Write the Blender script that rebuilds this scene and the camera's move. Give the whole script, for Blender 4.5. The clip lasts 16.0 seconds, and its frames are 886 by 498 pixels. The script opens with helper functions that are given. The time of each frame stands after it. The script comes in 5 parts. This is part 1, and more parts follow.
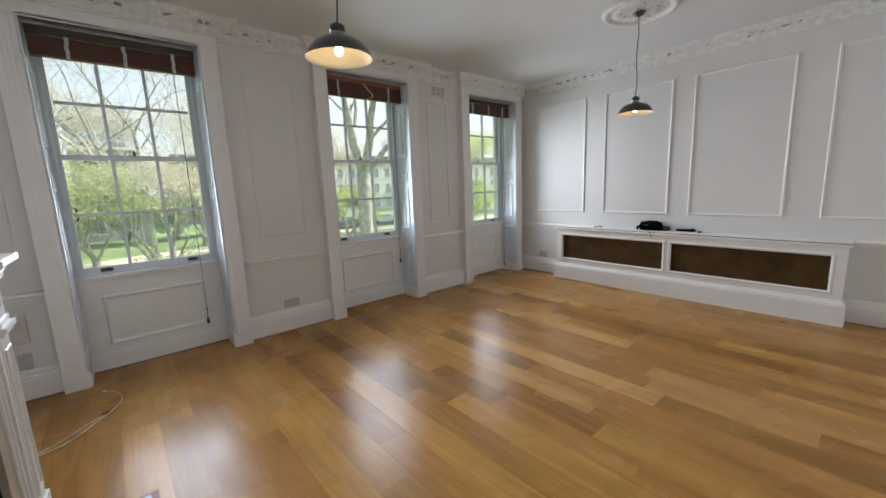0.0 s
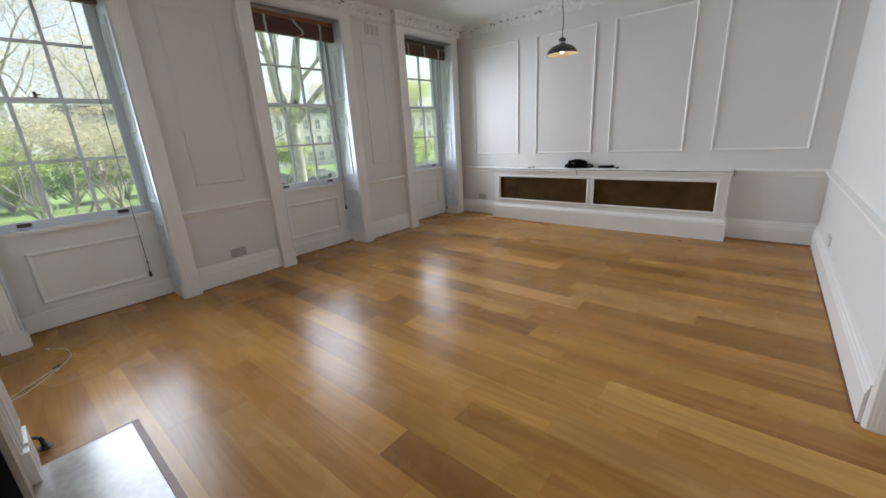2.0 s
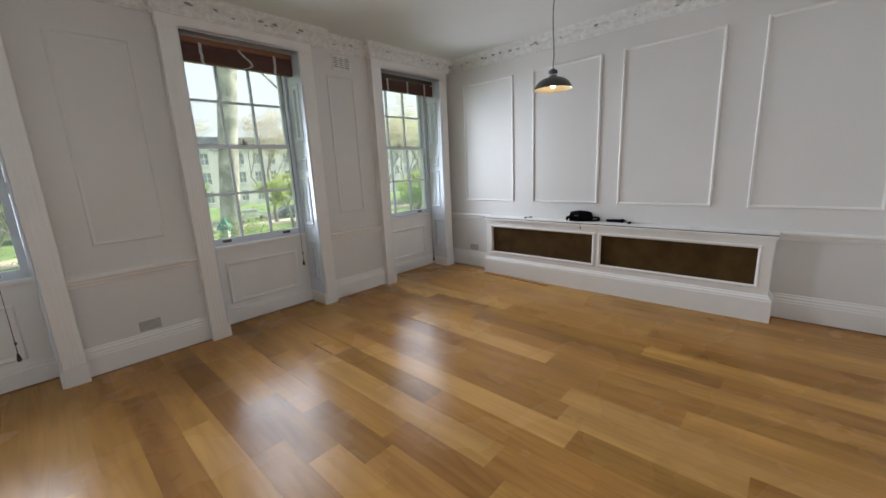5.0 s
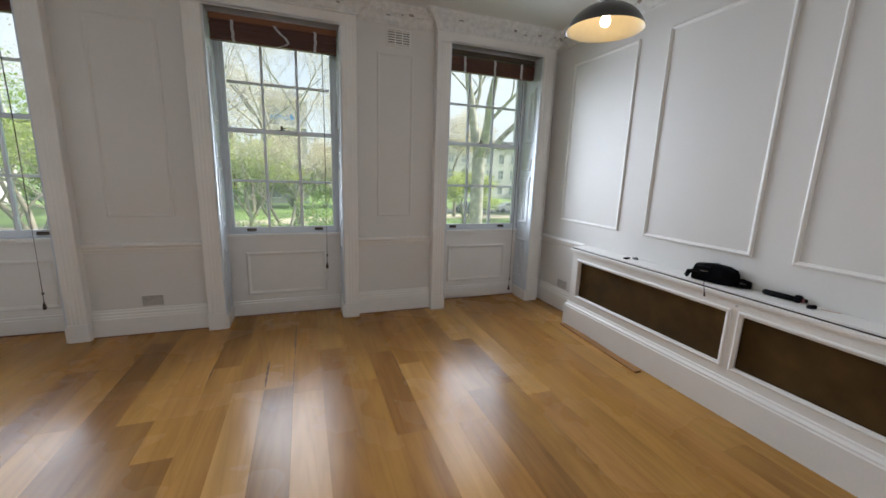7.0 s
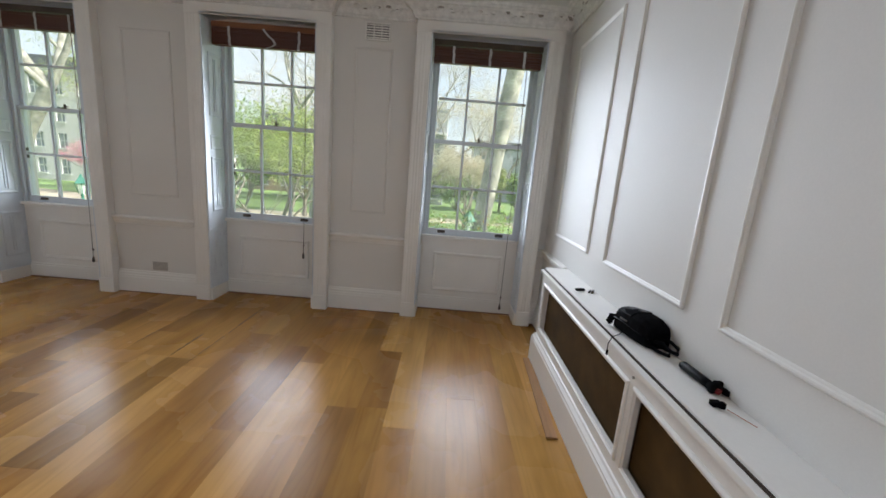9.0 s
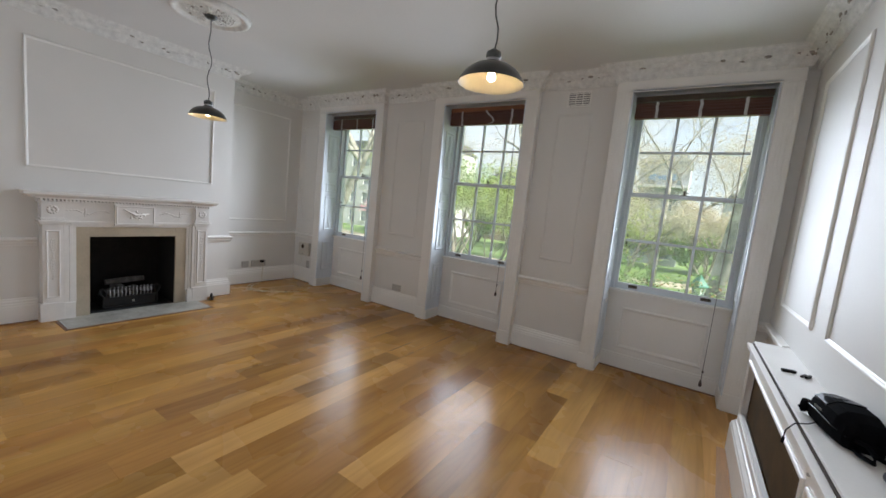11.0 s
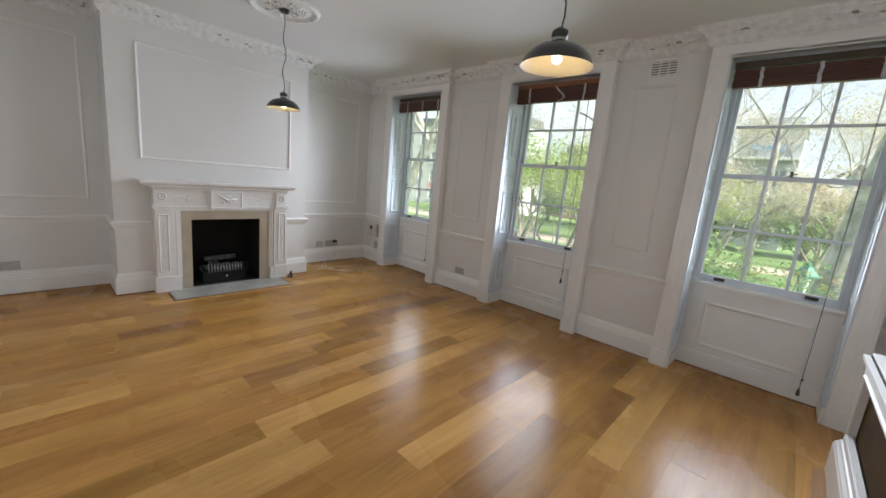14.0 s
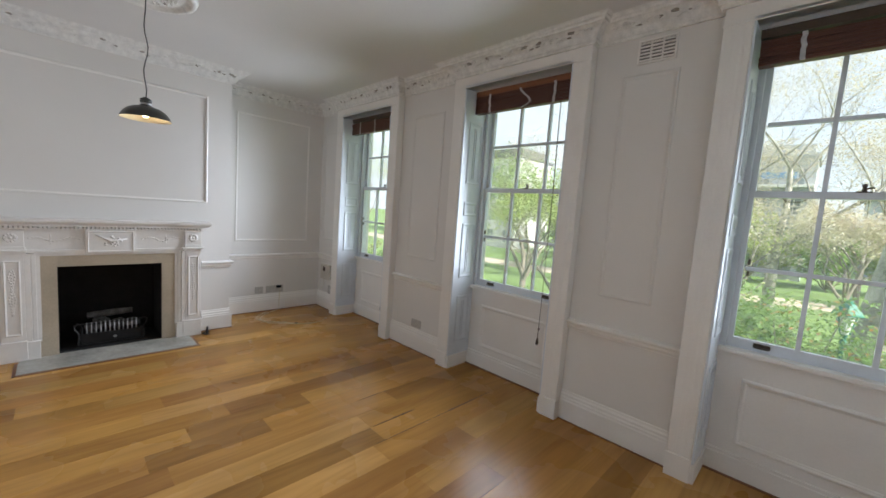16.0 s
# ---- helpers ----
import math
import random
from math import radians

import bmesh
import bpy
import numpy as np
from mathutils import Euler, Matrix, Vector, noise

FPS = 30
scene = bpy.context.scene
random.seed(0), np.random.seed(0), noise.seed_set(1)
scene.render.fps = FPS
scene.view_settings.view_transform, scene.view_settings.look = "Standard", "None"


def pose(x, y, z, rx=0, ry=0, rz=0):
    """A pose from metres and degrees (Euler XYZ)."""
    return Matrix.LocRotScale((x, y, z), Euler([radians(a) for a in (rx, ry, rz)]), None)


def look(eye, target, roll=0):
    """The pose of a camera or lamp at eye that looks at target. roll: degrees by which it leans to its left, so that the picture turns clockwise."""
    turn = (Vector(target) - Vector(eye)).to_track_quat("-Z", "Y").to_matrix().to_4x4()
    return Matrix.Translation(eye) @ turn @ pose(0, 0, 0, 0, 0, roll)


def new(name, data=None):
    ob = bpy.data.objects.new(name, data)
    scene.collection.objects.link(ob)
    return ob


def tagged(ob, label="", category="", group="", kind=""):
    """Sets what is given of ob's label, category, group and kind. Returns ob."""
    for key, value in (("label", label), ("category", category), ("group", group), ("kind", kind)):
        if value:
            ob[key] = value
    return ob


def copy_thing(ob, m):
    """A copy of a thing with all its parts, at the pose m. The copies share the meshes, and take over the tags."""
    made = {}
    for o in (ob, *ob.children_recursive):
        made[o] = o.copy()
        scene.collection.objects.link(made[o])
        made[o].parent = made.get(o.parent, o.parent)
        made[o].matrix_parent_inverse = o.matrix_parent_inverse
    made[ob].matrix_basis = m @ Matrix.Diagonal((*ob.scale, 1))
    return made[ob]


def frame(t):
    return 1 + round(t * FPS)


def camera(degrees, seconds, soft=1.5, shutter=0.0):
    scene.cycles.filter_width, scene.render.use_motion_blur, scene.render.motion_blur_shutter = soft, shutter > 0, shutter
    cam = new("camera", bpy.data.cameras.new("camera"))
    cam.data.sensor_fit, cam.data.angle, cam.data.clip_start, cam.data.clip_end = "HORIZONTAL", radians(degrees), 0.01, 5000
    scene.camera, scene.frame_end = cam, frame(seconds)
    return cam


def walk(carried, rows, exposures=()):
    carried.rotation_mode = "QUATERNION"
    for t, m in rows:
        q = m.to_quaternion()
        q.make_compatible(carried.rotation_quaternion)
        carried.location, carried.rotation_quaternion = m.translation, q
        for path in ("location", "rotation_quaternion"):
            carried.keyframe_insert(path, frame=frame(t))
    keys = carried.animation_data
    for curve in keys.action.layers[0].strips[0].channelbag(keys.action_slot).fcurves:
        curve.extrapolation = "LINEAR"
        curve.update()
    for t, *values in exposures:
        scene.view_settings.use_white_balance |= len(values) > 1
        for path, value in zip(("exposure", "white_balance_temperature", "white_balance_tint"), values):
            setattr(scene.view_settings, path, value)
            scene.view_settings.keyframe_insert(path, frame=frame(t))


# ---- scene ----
cam = camera(98.9, 16.0, 1.6)
SKY, SUN, BULB_GLOW, WINDOW = 0.12, 4.6, 6.5, 10.3
STOPS = [(0.0, 1.29), (2.0, 1.31), (3.5, 1.31), (6.5, 1.22), (7.5, 1.21), (9.5, 1.20), (10.0, 1.21), (12.5, 1.32), (14.5, 1.42), (16.0, 1.36)]
PATH = [
    (0, (0.18, 0.148, 1.402), (1.466, 1.644, 1.076), -2.2),
    (0.5, (0.067, 0.043, 1.386), (1.487, 1.412, 1.058), -3.1),
    (1, (-0.004, 0.019, 1.351), (1.459, 1.334, 0.99), -3.4),
    (1.5, (-0.029, 0.019, 1.321), (1.434, 1.299, 0.85), -3.4),
    (2, (-0.026, 0.017, 1.313), (1.425, 1.265, 0.735), -3.4),
    (2.5, (-0.026, 0.022, 1.342), (1.425, 1.247, 0.712), -3.3),
    (3, (0.013, 0.019, 1.423), (1.478, 1.232, 0.804), -3.3),
    (3.5, (0.093, 0.063, 1.434), (1.596, 1.271, 0.902), -3.1),
    (4, (0.291, 0.151, 1.427), (1.816, 1.357, 0.956), -3.0),
    (4.2, (0.382, 0.19, 1.434), (1.915, 1.391, 0.98), -3.1),
    (6.3, (2.081, 0.27, 1.41), (3.044, 1.98, 1.023), 0.3),
    (6.5, (2.23, 0.294, 1.432), (3.11, 2.047, 1.04), 0.8),
    (7, (2.671, 0.35, 1.404), (3.348, 2.192, 1.016), 1.9),
    (7.5, (3.131, 0.355, 1.403), (3.67, 2.244, 1.023), 2.5),
    (8, (3.553, 0.342, 1.4), (3.963, 2.263, 1.022), 3.0),
    (8.5, (3.945, 0.36, 1.397), (4.172, 2.31, 1.014), 3.7),
    (9, (4.261, 0.377, 1.424), (4.258, 2.338, 1.033), 4.7),
    (9.5, (4.45, 0.33, 1.443), (3.948, 2.221, 1.032), 6.2),
    (10, (4.599, 0.227, 1.445), (3.746, 2.009, 1.134), 7.0),
    (10.2, (4.625, 0.201, 1.449), (3.702, 1.957, 1.203), 7.0),
    (12.3, (4.636, 0.103, 1.371), (3.428, 1.671, 1.089), 5.9),
    (12.5, (4.641, 0.108, 1.372), (3.415, 1.655, 1.05), 5.9),
    (13, (4.639, 0.103, 1.38), (3.383, 1.611, 0.996), 5.8),
    (13.5, (4.647, 0.115, 1.435), (3.357, 1.59, 1.036), 5.5),
    (14, (4.636, 0.186, 1.497), (3.307, 1.633, 1.127), 5.3),
    (14.5, (4.586, 0.308, 1.511), (3.212, 1.729, 1.21), 5.1),
    (15, (4.473, 0.559, 1.509), (3.075, 1.97, 1.279), 4.8),
    (15.5, (4.433, 0.933, 1.483), (3.04, 2.354, 1.284), 4.5),
    (16, (4.386, 1.364, 1.495), (2.99, 2.783, 1.299), 4.1),
]
walk(cam, [(t, look(eye, target, roll)) for t, eye, target, roll in PATH], STOPS)

# ---- daylight ----
world = bpy.data.worlds.new("sky")
scene.world = world
world.use_nodes = True
wn = world.node_tree.nodes
sky = wn.new("ShaderNodeTexSky")
sky.sky_type, sky.sun_disc = "NISHITA", False
sky.sun_elevation, sky.sun_rotation = radians(38), radians(98)
sky.air_density, sky.dust_density, sky.ozone_density = 1.0, 1.5, 1.0
wn["Background"].inputs["Strength"].default_value = SKY
wl = world.node_tree.links
where, veil, cover, cloud = (wn.new("ShaderNode" + k) for k in ("TexCoord", "TexNoise", "MapRange", "Mix"))
veil.inputs["Scale"].default_value, veil.inputs["Detail"].default_value = 2.2, 6
cover.inputs["From Min"].default_value, cover.inputs["From Max"].default_value = 0.30, 0.58
cover.inputs["To Min"].default_value, cover.inputs["To Max"].default_value = 0.6, 1.0
cloud.data_type = "RGBA"
cloud.inputs["B"].default_value = (4.05, 4.3, 4.75, 1)
wl.new(where.outputs["Generated"], veil.inputs["Vector"])
wl.new(veil.outputs["Fac"], cover.inputs["Value"])
wl.new(cover.outputs["Result"], cloud.inputs["Factor"])
wl.new(sky.outputs[0], cloud.inputs["A"])
wl.new(cloud.outputs["Result"], wn["Background"].inputs["Color"])
sun = new("sun", bpy.data.lights.new("sun", "SUN"))
sun.data.energy, sun.data.angle, sun.data.color = SUN, radians(0.6), (1.0, 0.96, 0.90)
sun.matrix_world = look((30, -4, 24), (0, 0, 0))

# the sky's light through each window opening
for bx in (0.380, 2.494, 4.5205):
    lamp = new("window_daylight", bpy.data.lights.new("window_daylight", "AREA"))
    lamp.data.shape, lamp.data.size, lamp.data.size_y = "RECTANGLE", 0.80, 1.46
    lamp.data.energy, lamp.data.color = WINDOW, (0.848, 0.95, 1.12)
    lamp.data.spread = radians(111)
    lamp.matrix_world = look((bx, 4.18, 1.65), (bx, 0.18, 1.05))

# ---- materials ----


def material(name, colour, rough=0.5, metal=0.0, vary=0.06, scale=3.0, fine=60.0, bump=0.15, rough_vary=0.08, stretch=(1, 1, 1), coat=0.0, emit=0.0, random_tint=0.0, sheen=0.0):
    """A surface with stains at one scale, grain at another, and relief."""
    m = bpy.data.materials.new(name)
    m.use_nodes = True
    nt = m.node_tree
    n, l = nt.nodes, nt.links
    b = n["Principled BSDF"]
    tc = n.new("ShaderNodeTexCoord")
    mp = n.new("ShaderNodeMapping")
    mp.inputs["Scale"].default_value = stretch
    l.new(tc.outputs["Object"], mp.inputs[0])
    big, small = n.new("ShaderNodeTexNoise"), n.new("ShaderNodeTexNoise")
    for node, s, d in ((big, scale, 4), (small, fine, 3)):
        node.inputs["Scale"].default_value, node.inputs["Detail"].default_value = s, d
        l.new(mp.outputs[0], node.inputs["Vector"])
    both = n.new("ShaderNodeMath")
    both.operation = "MULTIPLY_ADD"
    both.inputs[1].default_value = 0.65
    l.new(big.outputs["Fac"], both.inputs[0])
    half = n.new("ShaderNodeMath")
    half.operation = "MULTIPLY"
    half.inputs[1].default_value = 0.35
    l.new(small.outputs["Fac"], half.inputs[0])
    l.new(half.outputs[0], both.inputs[2])
    ramp = n.new("ShaderNodeValToRGB")
    lo = [max(0.0, c * (1 - 2.2 * vary)) for c in colour]
    hi = [min(1.0, c * (1 + 1.6 * vary)) for c in colour]
    ramp.color_ramp.elements[0].position, ramp.color_ramp.elements[1].position = 0.3, 0.7
    ramp.color_ramp.elements[0].color, ramp.color_ramp.elements[1].color = (*lo, 1), (*hi, 1)
    l.new(both.outputs[0], ramp.inputs[0])
    out = ramp.outputs[0]
    if random_tint:
        info = n.new("ShaderNodeObjectInfo")
        hsv = n.new("ShaderNodeHueSaturation")
        rng = n.new("ShaderNodeMapRange")
        rng.inputs["To Min"].default_value, rng.inputs["To Max"].default_value = 1 - random_tint, 1 + random_tint
        l.new(info.outputs["Random"], rng.inputs["Value"])
        l.new(rng.outputs[0], hsv.inputs["Value"])
        l.new(out, hsv.inputs["Color"])
        out = hsv.outputs[0]
    l.new(out, b.inputs["Base Color"])
    rr = n.new("ShaderNodeMapRange")
    rr.inputs["To Min"].default_value, rr.inputs["To Max"].default_value = max(0.02, rough - rough_vary), min(1.0, rough + rough_vary)
    l.new(both.outputs[0], rr.inputs["Value"])
    l.new(rr.outputs[0], b.inputs["Roughness"])
    b.inputs["Metallic"].default_value = metal
    b.inputs["Coat Weight"].default_value = coat
    b.inputs["Sheen Weight"].default_value = sheen
    if bump:
        bp = n.new("ShaderNodeBump")
        bp.inputs["Strength"].default_value, bp.inputs["Distance"].default_value = bump, 0.004
        l.new(both.outputs[0], bp.inputs["Height"])
        l.new(bp.outputs[0], b.inputs["Normal"])
    if emit:
        b.inputs["Emission Color"].default_value, b.inputs["Emission Strength"].default_value = (*colour, 1), emit
    return m


def board_material(name, colour, depth=0.5):
    """Oiled wide oak board: long grain, darker figure, worn lacquer."""
    m = bpy.data.materials.new(name)
    m.use_nodes = True
    n, l = m.node_tree.nodes, m.node_tree.links
    b = n["Principled BSDF"]
    geo, info = n.new("ShaderNodeNewGeometry"), n.new("ShaderNodeObjectInfo")
    shift = n.new("ShaderNodeVectorMath")
    shift.operation = "MULTIPLY_ADD"
    shift.inputs[1].default_value = (37.0, 91.0, 53.0)
    l.new(info.outputs["Random"], shift.inputs[0])
    l.new(geo.outputs["Position"], shift.inputs[2])
    mp = n.new("ShaderNodeMapping")
    mp.inputs["Scale"].default_value = (22, 1.3, 1)
    l.new(shift.outputs[0], mp.inputs[0])
    grain = n.new("ShaderNodeTexNoise")
    grain.inputs["Scale"].default_value, grain.inputs["Detail"].default_value, grain.inputs["Distortion"].default_value = 1.6, 6, 0.15
    l.new(mp.outputs[0], grain.inputs["Vector"])
    mp2 = n.new("ShaderNodeMapping")
    mp2.inputs["Scale"].default_value = (8, 1.3, 1)
    l.new(shift.outputs[0], mp2.inputs[0])
    figure = n.new("ShaderNodeTexNoise")
    figure.inputs["Scale"].default_value, figure.inputs["Detail"].default_value = 1.0, 3
    l.new(mp2.outputs[0], figure.inputs["Vector"])
    # cathedral rings, strongest where a slow noise lets them through
    mp3 = n.new("ShaderNodeMapping")
    mp3.inputs["Scale"].default_value = (6.5, 0.55, 1)
    l.new(shift.outputs[0], mp3.inputs[0])
    rings = n.new("ShaderNodeTexNoise")
    rings.inputs["Scale"].default_value, rings.inputs["Detail"].default_value = 0.8, 1.5
    l.new(mp3.outputs[0], rings.inputs["Vector"])
    def math_node(kind, a, b):
        q = n.new("ShaderNodeMath")
        q.operation = kind
        for k, v in enumerate((a, b)):
            if isinstance(v, float):
                q.inputs[k].default_value = v
            else:
                l.new(v, q.inputs[k])
        return q.outputs[0]

    wave = math_node("PINGPONG", math_node("MULTIPLY", rings.outputs["Fac"], 13.0), 0.5)
    wave = math_node("MULTIPLY", wave, 2.0)
    lines = math_node("POWER", wave, 2.5)
    mixv = math_node("ADD", math_node("MULTIPLY", grain.outputs["Fac"], 0.5), math_node("MULTIPLY", figure.outputs["Fac"], 1.5))
    ramp = n.new("ShaderNodeValToRGB")
    e = ramp.color_ramp.elements
    e[0].position, e[1].position = 0.34, 0.66
    half = n.new("ShaderNodeMath")
    half.operation = "MULTIPLY_ADD"
    half.inputs[1].default_value = 0.5
    l.new(mixv, half.inputs[0])
    l.new(math_node("MULTIPLY", lines, -0.1), half.inputs[2])
    e[0].color = (*[c * (1 - 0.5 * depth * w) for c, w in zip(colour, (1, 1.15, 1.3))], 1)
    e[1].color = (*[min(1, c * (1 + 0.24 * depth)) for c in colour], 1)
    l.new(half.outputs[0], ramp.inputs[0])
    hsv = n.new("ShaderNodeHueSaturation")
    rng = n.new("ShaderNodeMapRange")
    rng.inputs["To Min"].default_value, rng.inputs["To Max"].default_value = 0.86, 1.12
    l.new(info.outputs["Random"], rng.inputs["Value"])
    l.new(rng.outputs[0], hsv.inputs["Value"])
    turn = math_node("FRACT", math_node("MULTIPLY", info.outputs["Random"], 17.3), 0.0)
    l.new(math_node("MULTIPLY_ADD", turn, 0.007), hsv.inputs["Hue"])
    hsv.inputs["Hue"].links[0].from_node.inputs[2].default_value = 0.496
    l.new(ramp.outputs[0], hsv.inputs["Color"])
    l.new(hsv.outputs[0], b.inputs["Base Color"])
    # worn lacquer, cloudier here than there
    def noise_node(scale, detail, distortion, lo, hi, a, b):
        t = n.new("ShaderNodeTexNoise")
        t.inputs["Scale"].default_value, t.inputs["Detail"].default_value, t.inputs["Distortion"].default_value = scale, detail, distortion
        l.new(geo.outputs["Position"], t.inputs["Vector"])
        r = n.new("ShaderNodeMapRange")
        r.inputs["From Min"].default_value, r.inputs["From Max"].default_value = lo, hi
        r.inputs["To Min"].default_value, r.inputs["To Max"].default_value = a, b
        l.new(t.outputs["Fac"], r.inputs["Value"])
        return r.outputs[0]

    l.new(noise_node(2.0, 3, 0.3, 0.35, 0.65, 0.22, 0.31), b.inputs["Roughness"])
    b.inputs["Specular IOR Level"].default_value = 0.17
    bp = n.new("ShaderNodeBump")
    bp.inputs["Strength"].default_value, bp.inputs["Distance"].default_value = 0.08, 0.0008
    l.new(half.outputs[0], bp.inputs["Height"])
    # lacquer laid on unevenly: soft ripples
    ripple = noise_node(7.0, 3, 0.6, 0.3, 0.7, 0.0, 1.0)
    bp3 = n.new("ShaderNodeBump")
    bp3.inputs["Strength"].default_value, bp3.inputs["Distance"].default_value = 0.35, 0.0016
    l.new(ripple, bp3.inputs["Height"])
    l.new(bp.outputs[0], bp3.inputs["Normal"])
    l.new(bp3.outputs[0], b.inputs["Normal"])
    return m


WALL = material("wall_paint", (0.735, 0.71, 0.672), 0.62, vary=0.02, scale=1.3, fine=140, bump=0.12)
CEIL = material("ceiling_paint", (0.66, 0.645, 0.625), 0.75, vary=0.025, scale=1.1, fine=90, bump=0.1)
TRIM = material("trim_paint", (0.835, 0.81, 0.77), 0.36, vary=0.02, scale=4, fine=80, bump=0.06)
# window woodwork's white is darkened and blued, putting cool daylight into the colour
SASH = material("sash_paint_cool_light", (0.69, 0.73, 0.78), 0.3, vary=0.03, scale=6, fine=90, bump=0.08)
CARVED = material("carved_paint", (0.79, 0.76, 0.72), 0.42, vary=0.025, scale=14, fine=90, bump=0.12)
PLASTER = material("old_plaster", (0.76, 0.75, 0.72), 0.7, vary=0.09, scale=22, fine=120, bump=0.35)
GRIME = material("ornament_grime", (0.36, 0.33, 0.29), 0.85, vary=0.2, scale=30, fine=120, bump=0.4)
BOARDS = {
    "light": board_material("oak_board_light", (0.535, 0.295, 0.09), 0.42),
    "honey": board_material("oak_board_honey", (0.455, 0.235, 0.063), 0.46),
    "mid": board_material("oak_board_mid", (0.40, 0.20, 0.051), 0.5),
    "dark": board_material("oak_board_dark", (0.325, 0.16, 0.044), 0.54),
}
UNDER = material("underfloor_and_gap_shade", (0.05, 0.03, 0.018), 0.9)
# grey that gives the wall vent's slots their shade
VENT_SHADE = material("vent_shade", (0.20, 0.19, 0.18), 0.9, vary=0.2, scale=20)
JOINT = material("joint_dirt", (0.11, 0.055, 0.024), 0.8, vary=0.3, scale=20)
EDGE = material("floor_edge", (0.20, 0.085, 0.035), 0.5, vary=0.15, scale=8)
BLIND = material("blind_wood", (0.105, 0.034, 0.02), 0.38, vary=0.16, scale=3, fine=40, stretch=(1, 14, 14), bump=0.1)
BLIND_PALE = material("blind_wood_faded", (0.26, 0.105, 0.05), 0.4, vary=0.14, scale=3, fine=40, stretch=(1, 14, 14), bump=0.1)
BLIND_BOX = material("blind_headrail", (0.075, 0.052, 0.035), 0.5, vary=0.15, scale=6)
TAPE = material("tape_cloth", (0.55, 0.54, 0.55), 0.85, vary=0.1, scale=40, bump=0.4)
CORD = material("cord", (0.06, 0.04, 0.03), 0.7)
BRASS = material("dark_bronze", (0.09, 0.075, 0.06), 0.38, metal=0.7, vary=0.2, scale=20)
GRILLE = material("grille_cloth", (0.078, 0.044, 0.014), 0.8, vary=0.25, scale=5, fine=260, bump=0.5)
STONE = material("slip_stone", (0.47, 0.40, 0.30), 0.4, vary=0.08, scale=5, fine=70, bump=0.08)
HEARTH = material("hearth_marble", (0.43, 0.41, 0.365), 0.22, vary=0.14, scale=4, fine=30, bump=0.04)
SOOT = material("soot", (0.012, 0.011, 0.010), 0.95, vary=0.3, scale=9, bump=0.6)
IRON = material("cast_iron", (0.014, 0.013, 0.013), 0.5, metal=0.2, vary=0.2, scale=20, bump=0.25)
COAL = material("ash_coal", (0.11, 0.105, 0.10), 0.9, vary=0.3, scale=18, bump=0.6)
SHADE = material("shade_enamel", (0.035, 0.037, 0.032), 0.3, vary=0.15, scale=8, coat=0.2)
CREAM = material("shade_cream", (0.82, 0.72, 0.52), 0.45, vary=0.03, scale=8)
METAL = material("brushed_metal", (0.45, 0.45, 0.44), 0.35, metal=0.9, vary=0.1, scale=20)
BULB = material("bulb_glass", (1.0, 0.83, 0.56), 0.3, vary=0.0, emit=BULB_GLOW)
STEEL = material("socket_steel", (0.46, 0.44, 0.41), 0.45, metal=0.1, vary=0.08, scale=20)
PLASTIC = material("socket_white", (0.60, 0.595, 0.58), 0.4, vary=0.03)
BEIGE = material("aged_plastic", (0.60, 0.56, 0.49), 0.45, vary=0.07, scale=12)
BLACK = material("black_nylon", (0.006, 0.006, 0.007), 0.85, vary=0.2, scale=30, fine=300, bump=0.4)
BLACK_GLOSS = material("black_plastic", (0.005, 0.005, 0.006), 0.35, vary=0.1, scale=20)
for m, level in ((BLACK, 0.03), (BLACK_GLOSS, 0.08), (GRILLE, 0.15)):
    m.node_tree.nodes["Principled BSDF"].inputs["Specular IOR Level"].default_value = level
RED = material("red_plastic", (0.18, 0.01, 0.015), 0.35)
COPPER = material("orange_string", (0.45, 0.16, 0.06), 0.5)
WIRE = material("white_flex", (0.75, 0.67, 0.5), 0.45)
PAPER = material("white_card", (0.78, 0.78, 0.77), 0.6)
STRIPWOOD = material("loose_strip_wood", (0.37, 0.18, 0.06), 0.55, vary=0.14, scale=3, fine=40, stretch=(14, 1, 14))

glass = bpy.data.materials.new("window_glass")
glass.use_nodes = True
gn, gl = glass.node_tree.nodes, glass.node_tree.links
gn.remove(gn["Principled BSDF"])
g_mix, g_tr, g_gl, g_fr = (gn.new("ShaderNode" + k) for k in ("MixShader", "BsdfTransparent", "BsdfGlossy", "LayerWeight"))
g_tr.inputs[0].default_value = (0.95, 0.97, 0.96, 1)
g_gl.inputs["Roughness"].default_value = 0.02
g_fr.inputs["Blend"].default_value = 0.5
g_pow = gn.new("ShaderNodeMath")
g_pow.operation = "POWER"
g_pow.inputs[1].default_value = 5.0
g_amt = gn.new("ShaderNodeMath")
g_amt.operation = "MULTIPLY_ADD"
g_amt.inputs[1].default_value, g_amt.inputs[2].default_value = 0.6, 0.03
gl.new(g_fr.outputs["Facing"], g_pow.inputs[0])
gl.new(g_pow.outputs[0], g_amt.inputs[0])
gl.new(g_amt.outputs[0], g_mix.inputs[0])
gl.new(g_tr.outputs[0], g_mix.inputs[1])
gl.new(g_gl.outputs[0], g_mix.inputs[2])
